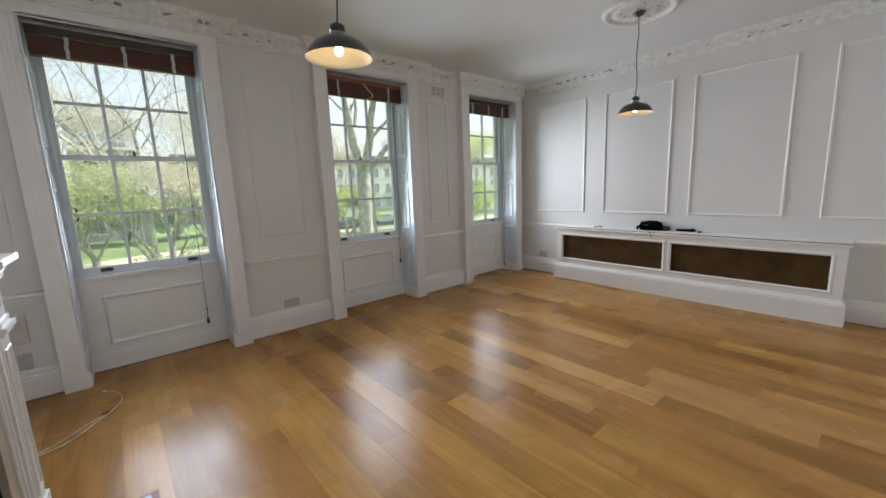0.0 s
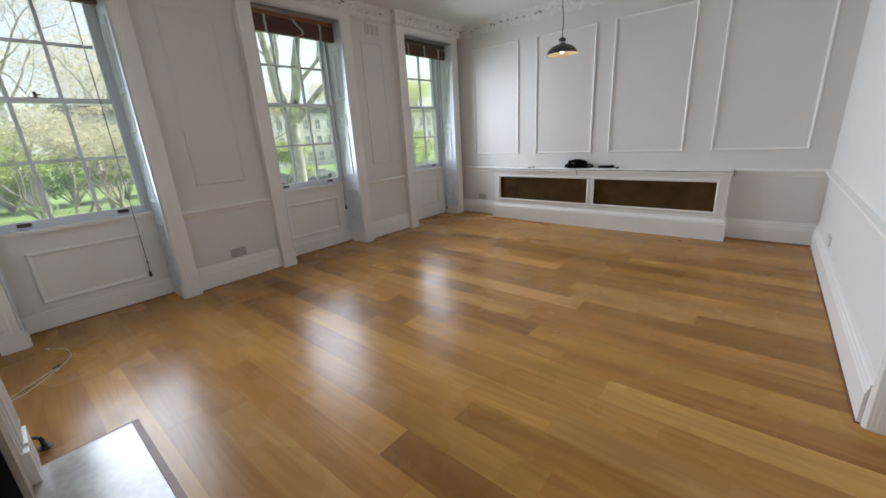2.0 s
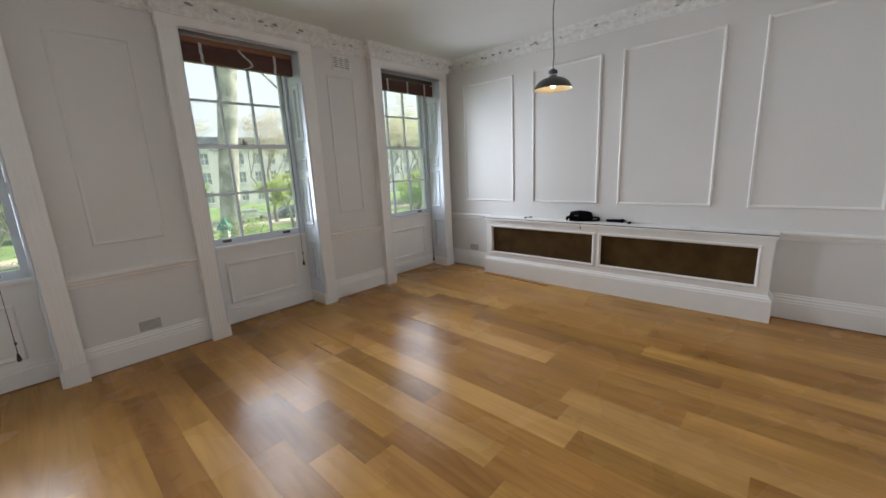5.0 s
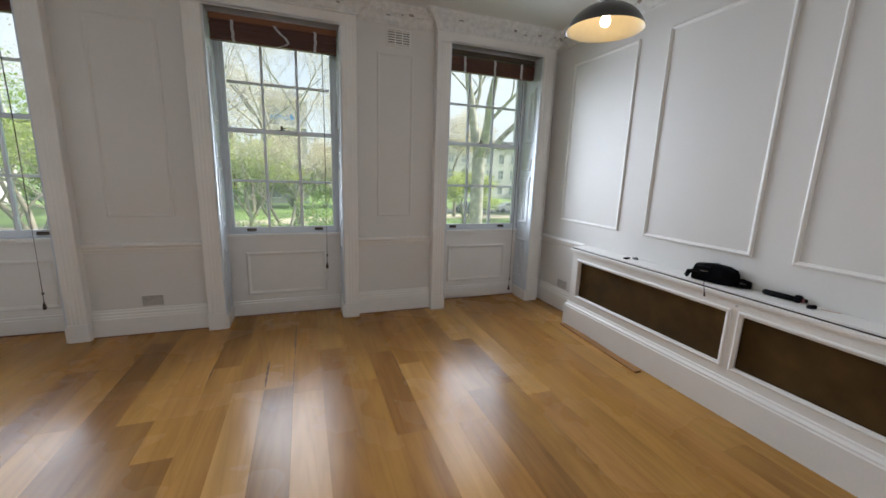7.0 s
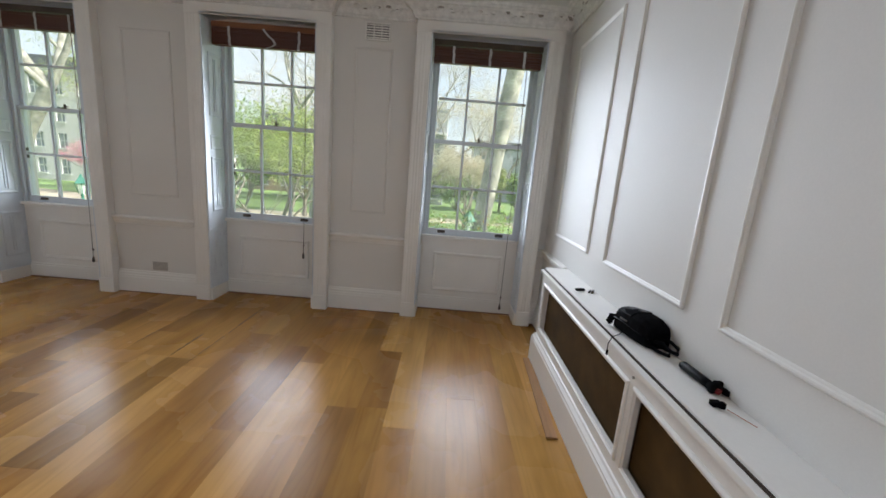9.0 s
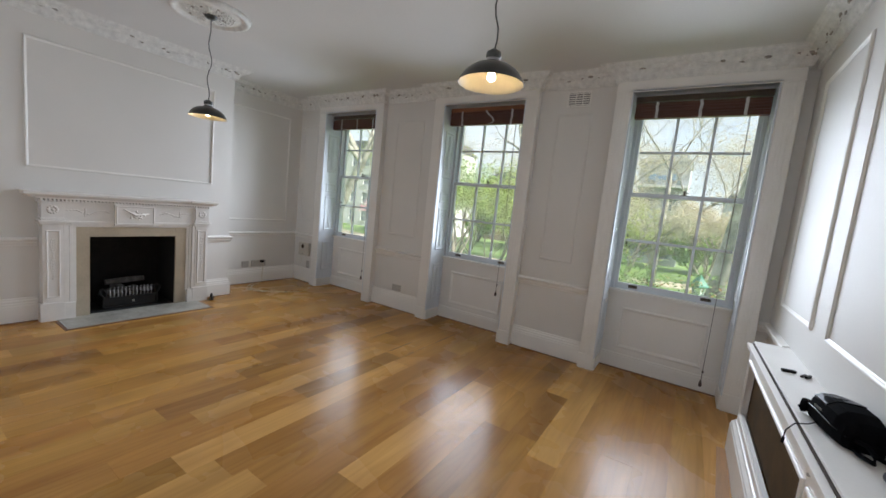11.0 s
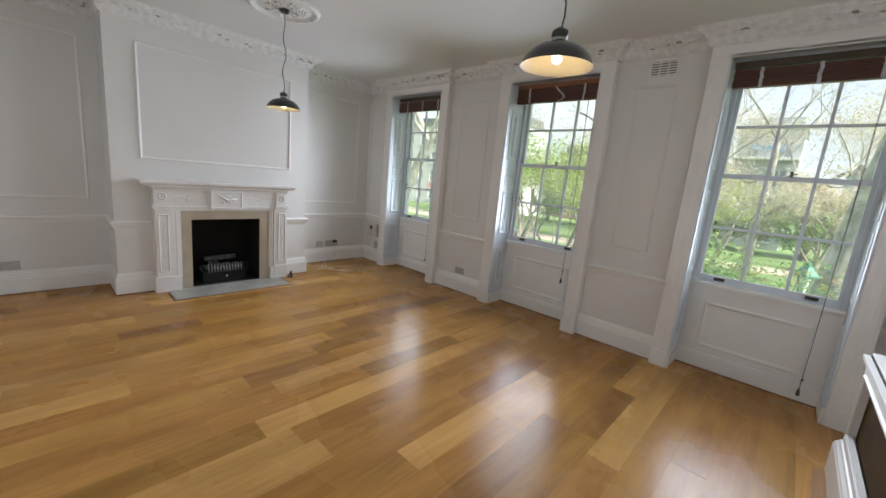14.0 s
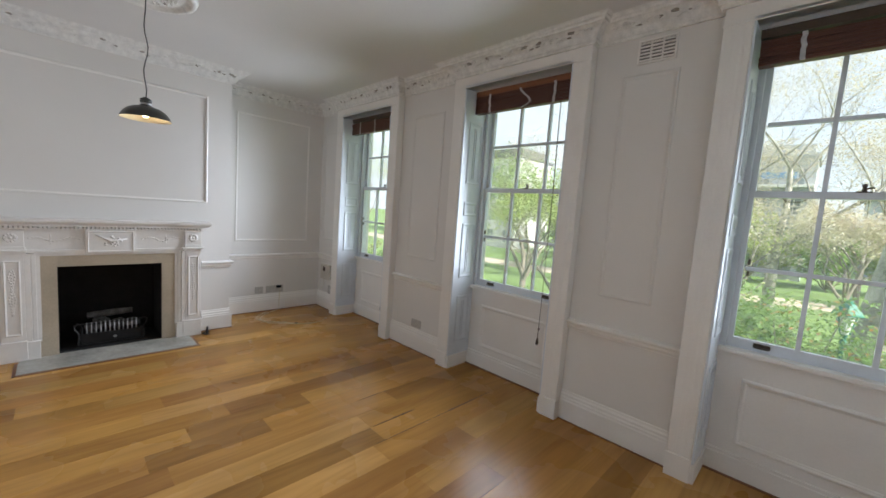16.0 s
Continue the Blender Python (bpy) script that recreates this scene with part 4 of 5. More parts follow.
bmesh.ops.recalc_face_normals(bm, faces=bm.faces)
part("bag_body", bm, BLACK, bag)
bm = bmesh.new()
top = [((-0.050, 0.112, 0.092), (-0.058, 0.012, 0.096), (-0.034, 0.004, 0.117), (0.008, 0.0, 0.121), (0.044, 0.006, 0.118), (0.040, 0.111, 0.103), (0.004, 0.114, 0.106), (-0.028, 0.114, 0.103))]
lo = [bm.verts.new((x, y, z - 0.006)) for x, y, z in top[0]]
hi = [bm.verts.new((x, y, z + 0.001)) for x, y, z in top[0]]
bm.faces.new(hi)
for k in range(8):
    bm.faces.new((lo[k], lo[(k + 1) % 8], hi[(k + 1) % 8], hi[k]))
part("flap", bm, BLACK_GLOSS, bag, "glossy black flap")
for k in range(5):
    part("badge_bar", boxes((-0.0655, -0.0625, 0.060 - k * 0.010, 0.0665 - k * 0.010, 0.066, 0.072)), METAL, bag, "small pale lettering bar")
bm = bmesh.new()
add_tube(bm, [(-0.060, 0.122, 0.052), (-0.0665, 0.05, 0.058), (-0.0665, -0.05, 0.05), (-0.05, -0.112, 0.042)], 0.0022, 5)
part("zip", bm, BLACK_GLOSS, bag)
for dx, dy in ((-0.024, -0.008), (0.026, 0.006)):
    bm = bmesh.new()
    add_tube(bm, [(dx, -0.095 + dy, 0.034), (dx + 0.004, -0.15 + dy, 0.046), (dx + 0.006, -0.192 + dy, 0.034), (dx + 0.002, -0.196 + dy, 0.015), (dx - 0.004, -0.14 + dy, 0.008), (dx - 0.004, -0.095 + dy, 0.010)], 0.0075, 7)
    part("strap", bm, BLACK, bag)
bm = bmesh.new()
add_tube(bm, [(-0.045, 0.112, 0.055), (-0.058, 0.140, 0.045), (-0.062, 0.147, 0.022), (-0.06, 0.137, 0.012)], [0.010, 0.018, 0.017, 0.012], 8)
part("strap_loop", bm, BLACK, bag)
bm = bmesh.new()
add_tube(bm, [(-0.06, 0.03, 0.02), (-0.09, 0.02, 0.006), (-0.136, 0.0, 0.004), (-0.165, -0.02, -0.02), (-0.172, -0.03, -0.05)], 0.0022, 5)
add_tube(bm, [(-0.170, -0.028, -0.045), (-0.174, -0.033, -0.066)], 0.005, 6)
part("zip_pull", bm, BLACK, bag, "zip cord hanging over the edge")

grip = thing("camera_grip", 5.205, 1.645, TOPZ, "black handheld camera grip lying on the white cabinet", "camera grip", rz=3)
bm = bmesh.new()
add_tube(bm, [(0.0, 0.082, 0.017), (0.0, 0.078, 0.017), (0.0, 0.066, 0.017), (0.0, -0.04, 0.017), (0.0, -0.075, 0.017)], [0.006, 0.012, 0.016, 0.0165, 0.015], 14)
part("handle", bm, BLACK_GLOSS, grip, "", True)
bm = bmesh.new()
add_tube(bm, [(-0.016, -0.09, 0.02), (0.014, -0.09, 0.022)], [0.019, 0.019], 14)
part("head", bm, BLACK, grip, "", True)
part("clamp", boxes((0.008, 0.044, -0.084, -0.066, 0.016, 0.036), (0.022, 0.036, -0.118, -0.068, 0.004, 0.024), bevel=0.006), BLACK, grip)
bm = bmesh.new()
add_tube(bm, [(-0.002, -0.106, 0.018), (-0.002, -0.113, 0.018)], 0.010, 12)
part("button", bm, RED, grip, "red button")
clipm = thing("lens_clip", 5.165, 1.475, TOPZ, "small black clip on the cabinet with an orange string", "clip")
part("clip_body", boxes((-0.018, 0.012, -0.010, 0.014, 0.0, 0.018), (0.0, 0.018, -0.018, 0.0, 0.0, 0.021), bevel=0.006), BLACK, clipm)
bm = bmesh.new()
add_tube(bm, [(0.02, -0.02, 0.004), (0.036, -0.06, 0.003), (0.05, -0.10, 0.003)], 0.0012, 5)
part("string", bm, COPPER, clipm, "thin orange string")
for xx, yy, sz, rz in ((5.138, 2.69, 1.0, 15), (5.20, 2.66, 0.8, 60)):
    c = thing("small_clip", xx, yy, TOPZ, "small black clip lying on the white cabinet", "clip", "small clips on the cabinet", rz=rz)
    part("jaw", boxes((-0.03 * sz, 0.03 * sz, -0.016, -0.004, 0, 0.014), bevel=0.003), BLACK_GLOSS, c)
    part("jaw", boxes((-0.024 * sz, 0.034 * sz, 0.003, 0.014, 0, 0.012 * sz), bevel=0.003), BLACK_GLOSS, c)
card = thing("paper_card", 5.15, 0.89, TOPZ, "small white card lying flat on the cabinet", "card", rz=4)
part("sheet", boxes((-0.03, 0.03, -0.045, 0.045, 0, 0.003)), PAPER, card)
part("print_bar", boxes((-0.018, -0.012, -0.03, 0.03, 0.003, 0.0036)), METAL, card, "grey printed bar")

# ---- pendants and ceiling roses ----


def pendant(x, y, group):
    rose = thing("ceiling_rose", x, y, ZC, "round white plaster ceiling rose with leaf relief", "ceiling rose", "ceiling roses")
    part("disc", lathe([(0, -0.02), (0.2, -0.02), (0.215, -0.012), (0.24, -0.012), (0.255, -0.03), (0.275, -0.034), (0.29, -0.026), (0.3, 0.0), (0, 0.0)], 48), PLASTER, rose, "", True)
    bm = bmesh.new()
    rr = random.Random(2)
    for k in range(12):
        a = k * math.tau / 12
        for q in range(6):
            r0 = 0.05 + q * 0.024
            for sd in (-1, 1):
                aa = a + sd * (0.07 + 0.02 * math.sin(q * 1.6)) * (1.0 if k % 2 else 1.5)
                add_blob(bm, (r0 * math.cos(aa), r0 * math.sin(aa), -0.022), 0.011, (1, 1, 0.8), rr.random(), 0.4, 1, 1 if rr.random() < 0.1 else 0)
    part("leaf_relief", bm, [PLASTER, GRIME], rose)
    z0 = 1.985
    p = thing("pendant_lamp", x, y, z0, "dark enamel dome pendant lamp, lit, with a cream inside", "pendant lamp", group)
    up = ZC - 0.02 - z0

    def big(profile, k=0.93):
        return [(r * k, z * k) for r, z in profile]

    part("ceiling_cup", lathe([(0, up), (0.048, up), (0.05, up - 0.013), (0.032, up - 0.032), (0, up - 0.034)], 24), SHADE, p, "", True)
    bm = bmesh.new()
    rr = random.Random(int(x * 10))
    pts = [(0.017 * math.sin(k * 1.15) * (1 - abs(k - 6) / 9) + rr.uniform(-0.003, 0.003), 0.013 * math.cos(k * 0.9) * (1 - abs(k - 6) / 9), 0.13 + (up - 0.03 - 0.13) * k / 14) for k in range(15)]
    pts[0] = (0, 0, 0.13)
    add_tube(bm, pts, 0.0038, 6)
    part("flex", bm, SHADE, p, "slightly kinked dark twisted flex", True)
    part("lamp_holder", lathe(big([(0, 0.147), (0.018, 0.147), (0.022, 0.14), (0.034, 0.136), (0.036, 0.128), (0.036, 0.112), (0.03, 0.108), (0.03, 0.092), (0.04, 0.088), (0.04, 0.08), (0, 0.08)]), 24), [SHADE], p, "", True)
    part("collar", lathe(big([(0.0305, 0.094), (0.0325, 0.094), (0.0325, 0.107), (0.0305, 0.107)]), 24), METAL, p, "brushed metal collar", True)
    outer = big([(0.042, 0.083), (0.06, 0.080), (0.088, 0.071), (0.112, 0.056), (0.132, 0.036), (0.146, 0.014), (0.1535, -0.004), (0.157, -0.008)])
    inner = [(r - 0.003, z - 0.002) for r, z in outer[::-1]]
    inner[0] = (outer[-1][0] - 0.002, outer[-1][1] - 0.0005)
    shade = part("shade", lathe(outer + [inner[0]], 56), SHADE, p, "", True)
    part("shade_lining", lathe(inner + [(0, 0.073)], 56), CREAM, shade, "cream enamel lining", True)
    part("bulb", lathe(big([(0, 0.004), (0.010, 0.006), (0.018, 0.013), (0.021, 0.023), (0.019, 0.035), (0.014, 0.047), (0.013, 0.075), (0, 0.076)]), 20), BULB, p, "glowing round bulb", True)


pendant(1.03, 1.79, "pendant lamps")
pendant(3.80, 1.67, "pendant lamps")

# ---- wall fittings ----


def socket(x, y, z, rz, w=0.146, h=0.086, mat=STEEL, label="brushed steel double socket on the wall", holes=2, group="wall sockets"):
    s = thing("wall_socket", x, y, z, label, "socket", group, rz=rz)
    part("plate", boxes((-w / 2, w / 2, -0.009, 0, -h / 2, h / 2), bevel=0.0025), mat, s)
    for k in range(holes):
        cx = (k - (holes - 1) / 2) * w / max(1, holes)
        part("switch", boxes((cx - 0.009, cx + 0.009, -0.0125, -0.008, 0.008, 0.028), bevel=0.0015), mat, s)
        part("pin_hole", boxes((cx - 0.003, cx + 0.003, -0.0098, -0.006, -0.016, -0.006)), mat, s)
    return s


socket(1.443, YN, 0.285, 0)
socket(XE, 3.60, 0.285, -90)
socket(4.28, YSO, 0.30, 180, label="white double socket on the wall", mat=PLASTIC)
socket(XW, -0.05, 0.285, 90, label="brushed steel double socket on the wall")
socket(XW, 3.20, 0.287, 90, 0.10, 0.092, label="brushed steel single socket on the wall", holes=1)
s = socket(XW, 3.405, 0.29, 90, 0.225, 0.096, label="brushed steel wall plate with a lead plugged into it")
bm = bmesh.new()
add_tube(bm, [(0.06, -0.02, 0.03), (0.06, -0.03, -0.02), (0.058, -0.028, -0.09), (0.05, -0.03, -0.2), (0.045, -0.05, -0.262), (0.03, -0.09, -0.272)], 0.0032, 6)
part("lead", bm, WIRE, s, "cream lead")
bm = bmesh.new()
add_box(bm, 0.02, 0.075, -0.04, -0.009, 0.012, 0.046, 0.004)
part("plug", bm, BLACK, s, "small black plug")

entry = thing("wall_box", -0.507, YN, 0.42, "aged beige intercom box fixed low on the wall", "intercom")
part("case", boxes((-0.125, 0.125, -0.045, 0, 0.0, 0.215), bevel=0.02), BEIGE, entry)
# no openings are cut: dark pieces on the case stand for their shade
part("speaker_hole", lathe([(0, 0.003), (0.03, 0.003), (0.036, 0.0), (0, 0.0)], 18), UNDER, entry, "dark round speaker hole").matrix_local = pose(-0.02, -0.0455, 0.15, 90, 0, 0)
part("slot", boxes((-0.03, 0.01, -0.0475, -0.044, 0.03, 0.034)), UNDER, entry)
bm = bmesh.new()
add_tube(bm, [(-0.06, -0.02, 0.0), (-0.062, -0.02, -0.06), (-0.058, -0.03, -0.12), (-0.075, -0.04, -0.15), (-0.085, -0.03, -0.135)], 0.005, 6)
part("lead", bm, BEIGE, entry, "short curled lead")
plate = thing("blank_plate", -0.43, YN, 0.285, "greyish blank wall plate", "wall plate")
part("cover", boxes((-0.036, 0.036, -0.01, 0, -0.06, 0.06), bevel=0.004), STEEL, plate)

vent = thing("air_vent", 3.527, YN, 2.60, "white cast wall vent with three rows of slots", "air vent")
# backing coloured dark for the shade inside the slots
part("backing", boxes((-0.105, 0.105, -0.004, 0.0, -0.068, 0.068)), VENT_SHADE, vent)
bm = boxes((-0.112, 0.112, -0.014, -0.001, 0.062, 0.074), (-0.112, 0.112, -0.014, -0.001, -0.074, -0.062), (-0.112, -0.1, -0.014, -0.001, -0.063, 0.063), (0.1, 0.112, -0.014, -0.001, -0.063, 0.063),
           (-0.039, -0.029, -0.012, -0.001, -0.063, 0.063), (0.029, 0.039, -0.012, -0.001, -0.063, 0.063))
part("frame", bm, TRIM, vent)
for k in range(6):
    z = -0.052 + k * 0.0208
    part("slat", boxes((-0.101, 0.101, -0.013, -0.003, z - 0.0045, z + 0.0045)), TRIM, vent)

# ---- loose things on the floor ----
flex = thing("floor_cable", -0.1, 3.4, 0, "thin cream cable lying in a loop on the floor", "cable")
bm = bmesh.new()
loop = [(-0.745, 3.44), (-0.70, 3.36), (-0.60, 3.22), (-0.42, 3.10), (-0.22, 3.13), (-0.06, 3.32), (0.03, 3.46), (0.05, 3.58), (0.02, 3.70), (-0.04, 3.77)]
loop2 = [(-0.73, 3.30), (-0.60, 3.16), (-0.45, 3.06), (-0.25, 3.17), (-0.10, 3.32), (-0.03, 3.38)]
for lp in (loop, loop2):
    pts = []
    for i in range(len(lp) - 1):
        p0, p1, p2, p3 = (Vector(lp[max(0, min(len(lp) - 1, i + k))]) for k in (-1, 0, 1, 2))
        for q in range(5):
            t = q / 5
            v = 0.5 * (2 * p1 + (p2 - p0) * t + (2 * p0 - 5 * p1 + 4 * p2 - p3) * t * t + (3 * p1 - p0 - 3 * p2 + p3) * t ** 3)
            pts.append((v.x + 0.1, v.y - 3.4, 0.0038))
    add_tube(bm, pts, 0.0035, 6)
part("wire", bm, WIRE, flex, "", True)
bm = bmesh.new()
add_tube(bm, [(0.05, -0.03, 0.008), (0.075, -0.005, 0.008)], 0.008, 8)
part("plug", bm, CORD, flex, "dark connector")
bm = bmesh.new()
add_tube(bm, [(0.06, 0.37, 0.006), (0.045, 0.39, 0.006)], 0.007, 8)
part("plug", bm, PAPER, flex, "white connector")

# open joints between boards, filled with dark dirt


def open_joint(x, y0, y1, width, seed):
    r = random.Random(seed)
    bm = bmesh.new()
    n = 14
    lo, hi = [], []
    for k in range(n + 1):
        t = k / n
        half = width * (0.15 + 0.85 * math.sin(math.pi * t) ** 0.7) * r.uniform(0.35, 1.0)
        y = y0 + (y1 - y0) * t
        lo.append([bm.verts.new((x - half, y, z)) for z in (-0.004, 0.0012)])
        hi.append([bm.verts.new((x + half * 0.5, y, z)) for z in (-0.004, 0.0012)])
    for k in range(n):
        bm.faces.new((lo[k][1], hi[k][1], hi[k + 1][1], lo[k + 1][1]))
        bm.faces.new((lo[k][0], lo[k][1], lo[k + 1][1], lo[k + 1][0]))
        bm.faces.new((hi[k][0], hi[k + 1][0], hi[k + 1][1], hi[k][1]))
    part("open_joint", bm, JOINT, floor, "dark open joint between two boards")


open_joint(2.557, 2.75, 3.25, 0.006, 1)
open_joint(2.560, 3.25, 3.90, 0.011, 2)
open_joint(2.385, 2.84, 3.22, 0.014, 3)
open_joint(2.020, 2.95, 3.30, 0.006, 4)
open_joint(3.280, 2.50, 3.10, 0.004, 5)

strip = thing("threshold_strip", 4.985, 2.76, 0.001, "loose reddish wooden strip lying along the cabinet", "wood strip", rz=-3)
part("strip_wood", boxes((-0.032, 0.032, -0.48, 0.48, 0, 0.012), bevel=0.003), STRIPWOOD, strip)

# ---- outside: ground, garden, trees, houses ----
GZ = -3.7
bm = bmesh.new()
add_box(bm, -900, 900, 4.6, 1200, GZ - 0.3, GZ)
add_box(bm, -900, 900, -400, 4.6, GZ - 0.3, GZ - 0.02)
tagged(part("ground", bm, GRASS), "bright green park lawn", "ground", kind="structure")
tagged(part("wall_base", boxes((XW - 0.25, XE + 0.25, YSO - 0.25, YN + 0.4, GZ - 0.1, -0.25)), BRICKWORK), "brown brick storey below the room", "wall", kind="structure")
tagged(part("path", sweep(bmesh.new(), ((-2.0, GZ + 0.0), (2.0, GZ), (2.0, GZ + 0.02), (-2.0, GZ + 0.02)), [(-60, 44), (-25, 36), (-8, 37), (4, 42), (20, 44), (60, 40)]), GRAVEL), "pale gravel path across the lawn", "path", kind="structure")
tagged(part("road", boxes((12, 120, 47, 53.5, GZ - 0.1, GZ + 0.015)), ASPHALT), "grey asphalt road beyond the garden", "road", kind="structure")


def limb(bm, p, d, length, r, depth, rnd, tips, sag=0.12, spread=0.75):
    pts, radii = [p.copy()], [r]
    steps = 4
    for k in range(steps):
        d = (d + Vector((rnd.uniform(-1, 1), rnd.uniform(-1, 1), rnd.uniform(-0.5, 0.9))) * sag).normalized()
        p = p + d * length / steps
        pts.append(p.copy())
        radii.append(r * (1 - 0.42 * (k + 1) / steps))
    add_tube(bm, pts, radii, 9 if r > 0.15 else (6 if r > 0.03 else 4), cap=False)
    if depth == 0:
        tips.extend(pts[2:])
        return
    for k in range(3 if depth > 1 else 4):
        a = rnd.uniform(0, math.tau)
        side = Vector((math.cos(a), math.sin(a), rnd.uniform(0.0, 0.7)))
        base = pts[-1] if k < 2 else pts[rnd.choice((2, 3))]
        limb(bm, base, (d * (1 - spread * 0.45) + side * spread * 0.62).normalized(), length * rnd.uniform(0.62, 0.82), radii[-1] * rnd.uniform(0.55, 0.8), depth - 1, rnd, tips, sag * 1.25, spread)


def leaves(points, count, spread, size, rnd):
    """Many small folded leaves round the given points."""
    vs, fs = [], []
    for _ in range(count):
        c = rnd.choice(points)
        o = Vector((rnd.gauss(0, spread), rnd.gauss(0, spread), rnd.gauss(0, spread * 0.7)))
        a, t = rnd.uniform(0, math.tau), rnd.uniform(-0.9, 0.9)
        u = Vector((math.cos(a), math.sin(a), t)).normalized() * size * rnd.uniform(0.6, 1.3)
        w = Vector((-math.sin(a), math.cos(a), rnd.uniform(-0.6, 0.6))).normalized() * size * 0.55
        q = c + o
        i = len(vs)
        vs += [q - u, q - w * 0.9 + Vector((0, 0, 0.2 * size)), q + u, q + w * 0.9 + Vector((0, 0, 0.2 * size))]
        fs += [(i, i + 1, i + 2), (i, i + 2, i + 3)]
    return vs, fs


def tree(x, y, height, radius, seed, leaf_mat, count, size, label, first=0.34, lean=(0, 0), bark=BARK, depth=4, spread=0.75):
    rnd = random.Random(seed)
    t = thing("tree", x, y, GZ, label, "tree", "trees in the garden")
    bm = bmesh.new()
    tips = []
    top = Vector((lean[0], lean[1], height * first))
    pts = [Vector((0, 0, -0.2)), Vector((lean[0] * 0.1, lean[1] * 0.1, 0.35)), Vector((lean[0] * 0.3, lean[1] * 0.3, height * first * 0.35)), Vector((lean[0] * 0.65, lean[1] * 0.65, height * first * 0.7)), top]
    add_tube(bm, pts, [radius * 1.5, radius * 1.12, radius, radius * 0.93, radius * 0.95], 14, cap=False)
    n = 4
    a0 = rnd.uniform(0, math.tau)
    for k in range(n):
        a = a0 + k * math.tau / n + rnd.uniform(-0.3, 0.3)
        up = 1.3 if k else 2.6
        limb(bm, top + Vector((0, 0, -0.25 * (k > 1))), Vector((math.cos(a), math.sin(a), up)).normalized(), height * 0.29, radius * (0.72 if k < 2 else 0.5), depth, rnd, tips, 0.16, spread)
    part("trunk", bm, bark, t, "", True)
    if count:
        vs, fs = leaves(tips, count, height * 0.035, size, rnd)
        me = bpy.data.meshes.new("crown")
        me.from_pydata(vs, [], fs)
        me.materials.append(leaf_mat)
        ob = new("crown", me)
        ob.parent = t
    return t


def shrub(x, y, w, h, seed, mats, count, size, label):
    rnd = random.Random(seed)
    s = thing("shrub", x, y, GZ, label, "shrub", "shrubs in the garden")
    bm = bmesh.new()
    pts = []
    for k in range(26):
        a, r0 = rnd.uniform(0, math.tau), math.sqrt(rnd.random())
        hh = h * (1 - 0.45 * r0 ** 2) * rnd.uniform(0.75, 1.05)
        end = Vector((w * r0 * math.cos(a), w * r0 * math.sin(a), hh))
        add_tube(bm, [(0.1 * math.cos(a), 0.1 * math.sin(a), 0), end * 0.5 + Vector((0, 0, hh * 0.12)), end], [0.04, 0.025, 0.008], 5, cap=False)
        pts += [end * t for t in (1.0, 0.93, 0.85, 0.7, 0.5)]
    part("stems", bm, TWIG, s)
    for i, m in enumerate(mats):
        vs, fs = leaves(pts, count if i == 0 else count // 9, 0.28, size, rnd)
        me = bpy.data.meshes.new("foliage")
        me.from_pydata(vs, [], fs)
        me.materials.append(m)
        ob = new("foliage", me)
        ob.parent = s
    return s


PLANE = "large plane tree with pale flaking bark and bare spring branches"
BUD = "garden tree just coming into pale yellow-green leaf"
tree(14.05, 24.8, 19, 0.48, 11, LEAF_SPRING, 5000, 0.055, PLANE, first=0.33, spread=0.85, depth=5)
tree(5.2, 14.5, 20, 0.33, 12, LEAF_BUFF, 6000, 0.05, PLANE, first=0.45, lean=(1.1, 0.2), spread=0.85, depth=5)
tree(-26.5, 26.0, 19, 0.45, 13, LEAF_BUFF, 7000, 0.055, PLANE, first=0.45, lean=(4.5, 0.0), spread=0.9, depth=5)
tree(-6.5, 31.0, 20, 0.36, 17, LEAF_BUFF, 9000, 0.07, PLANE, first=0.22, spread=0.95, depth=5)
tree(2.2, 38.0, 21, 0.36, 18, LEAF_BUFF, 10000, 0.08, PLANE, first=0.2, spread=0.95, depth=5)
tree(1.6, 21.0, 8.0, 0.16, 14, LEAF_BUFF, 4000, 0.075, BUD, first=0.2, lean=(0.2, 0), bark=TWIG, spread=0.95)
tree(-3.2, 17.0, 8.0, 0.16, 15, LEAF_SPRING, 5500, 0.085, "small garden tree in fresh green leaf", first=0.17, bark=TWIG, spread=0.95)
tree(-8.0, 21.0, 9.5, 0.2, 16, LEAF_GREEN, 4000, 0.09, "small garden tree in fresh green leaf", first=0.17, bark=TWIG, spread=0.95)
for k, (x, y, hgt, m, cnt) in enumerate(((-3, 50, 17, LEAF_BUFF, 6500), (7, 46, 16, LEAF_BUFF, 6500), (12.0, 57, 17, LEAF_BUFF, 5200), (-11, 46, 18, LEAF_BUFF, 6500), (-22, 46, 18, LEAF_BUFF, 4200), (-35, 44, 19, LEAF_SPRING, 4200),
                                           (16.2, 32, 6, LEAF_SPRING, 7000), (20, 44, 13, LEAF_BUFF, 7000), (31, 38, 14, LEAF_BUFF, 11000), (44, 44, 15, LEAF_SPRING, 10000), (52, 57, 17, LEAF_BUFF, 9000), (-1.0, 31, 8, LEAF_SPRING, 9000), (-9.5, 37, 9, LEAF_SPRING, 9000), (6.0, 36, 8, LEAF_BUFF, 8000), (-48, 36, 17, LEAF_SPRING, 4000), (-14, 31, 9, LEAF_SPRING, 8200))):
    tree(x, y, hgt, 0.2, 30 + k, m, cnt, 0.12, BUD, first=0.18, bark=TWIG, depth=4, spread=0.95)
tree(-32.4, 40.0, 6.0, 0.12, 61, LEAF_PINK, 7000, 0.09, "small cherry tree in pink blossom", first=0.2, bark=TWIG, depth=3, spread=0.95)
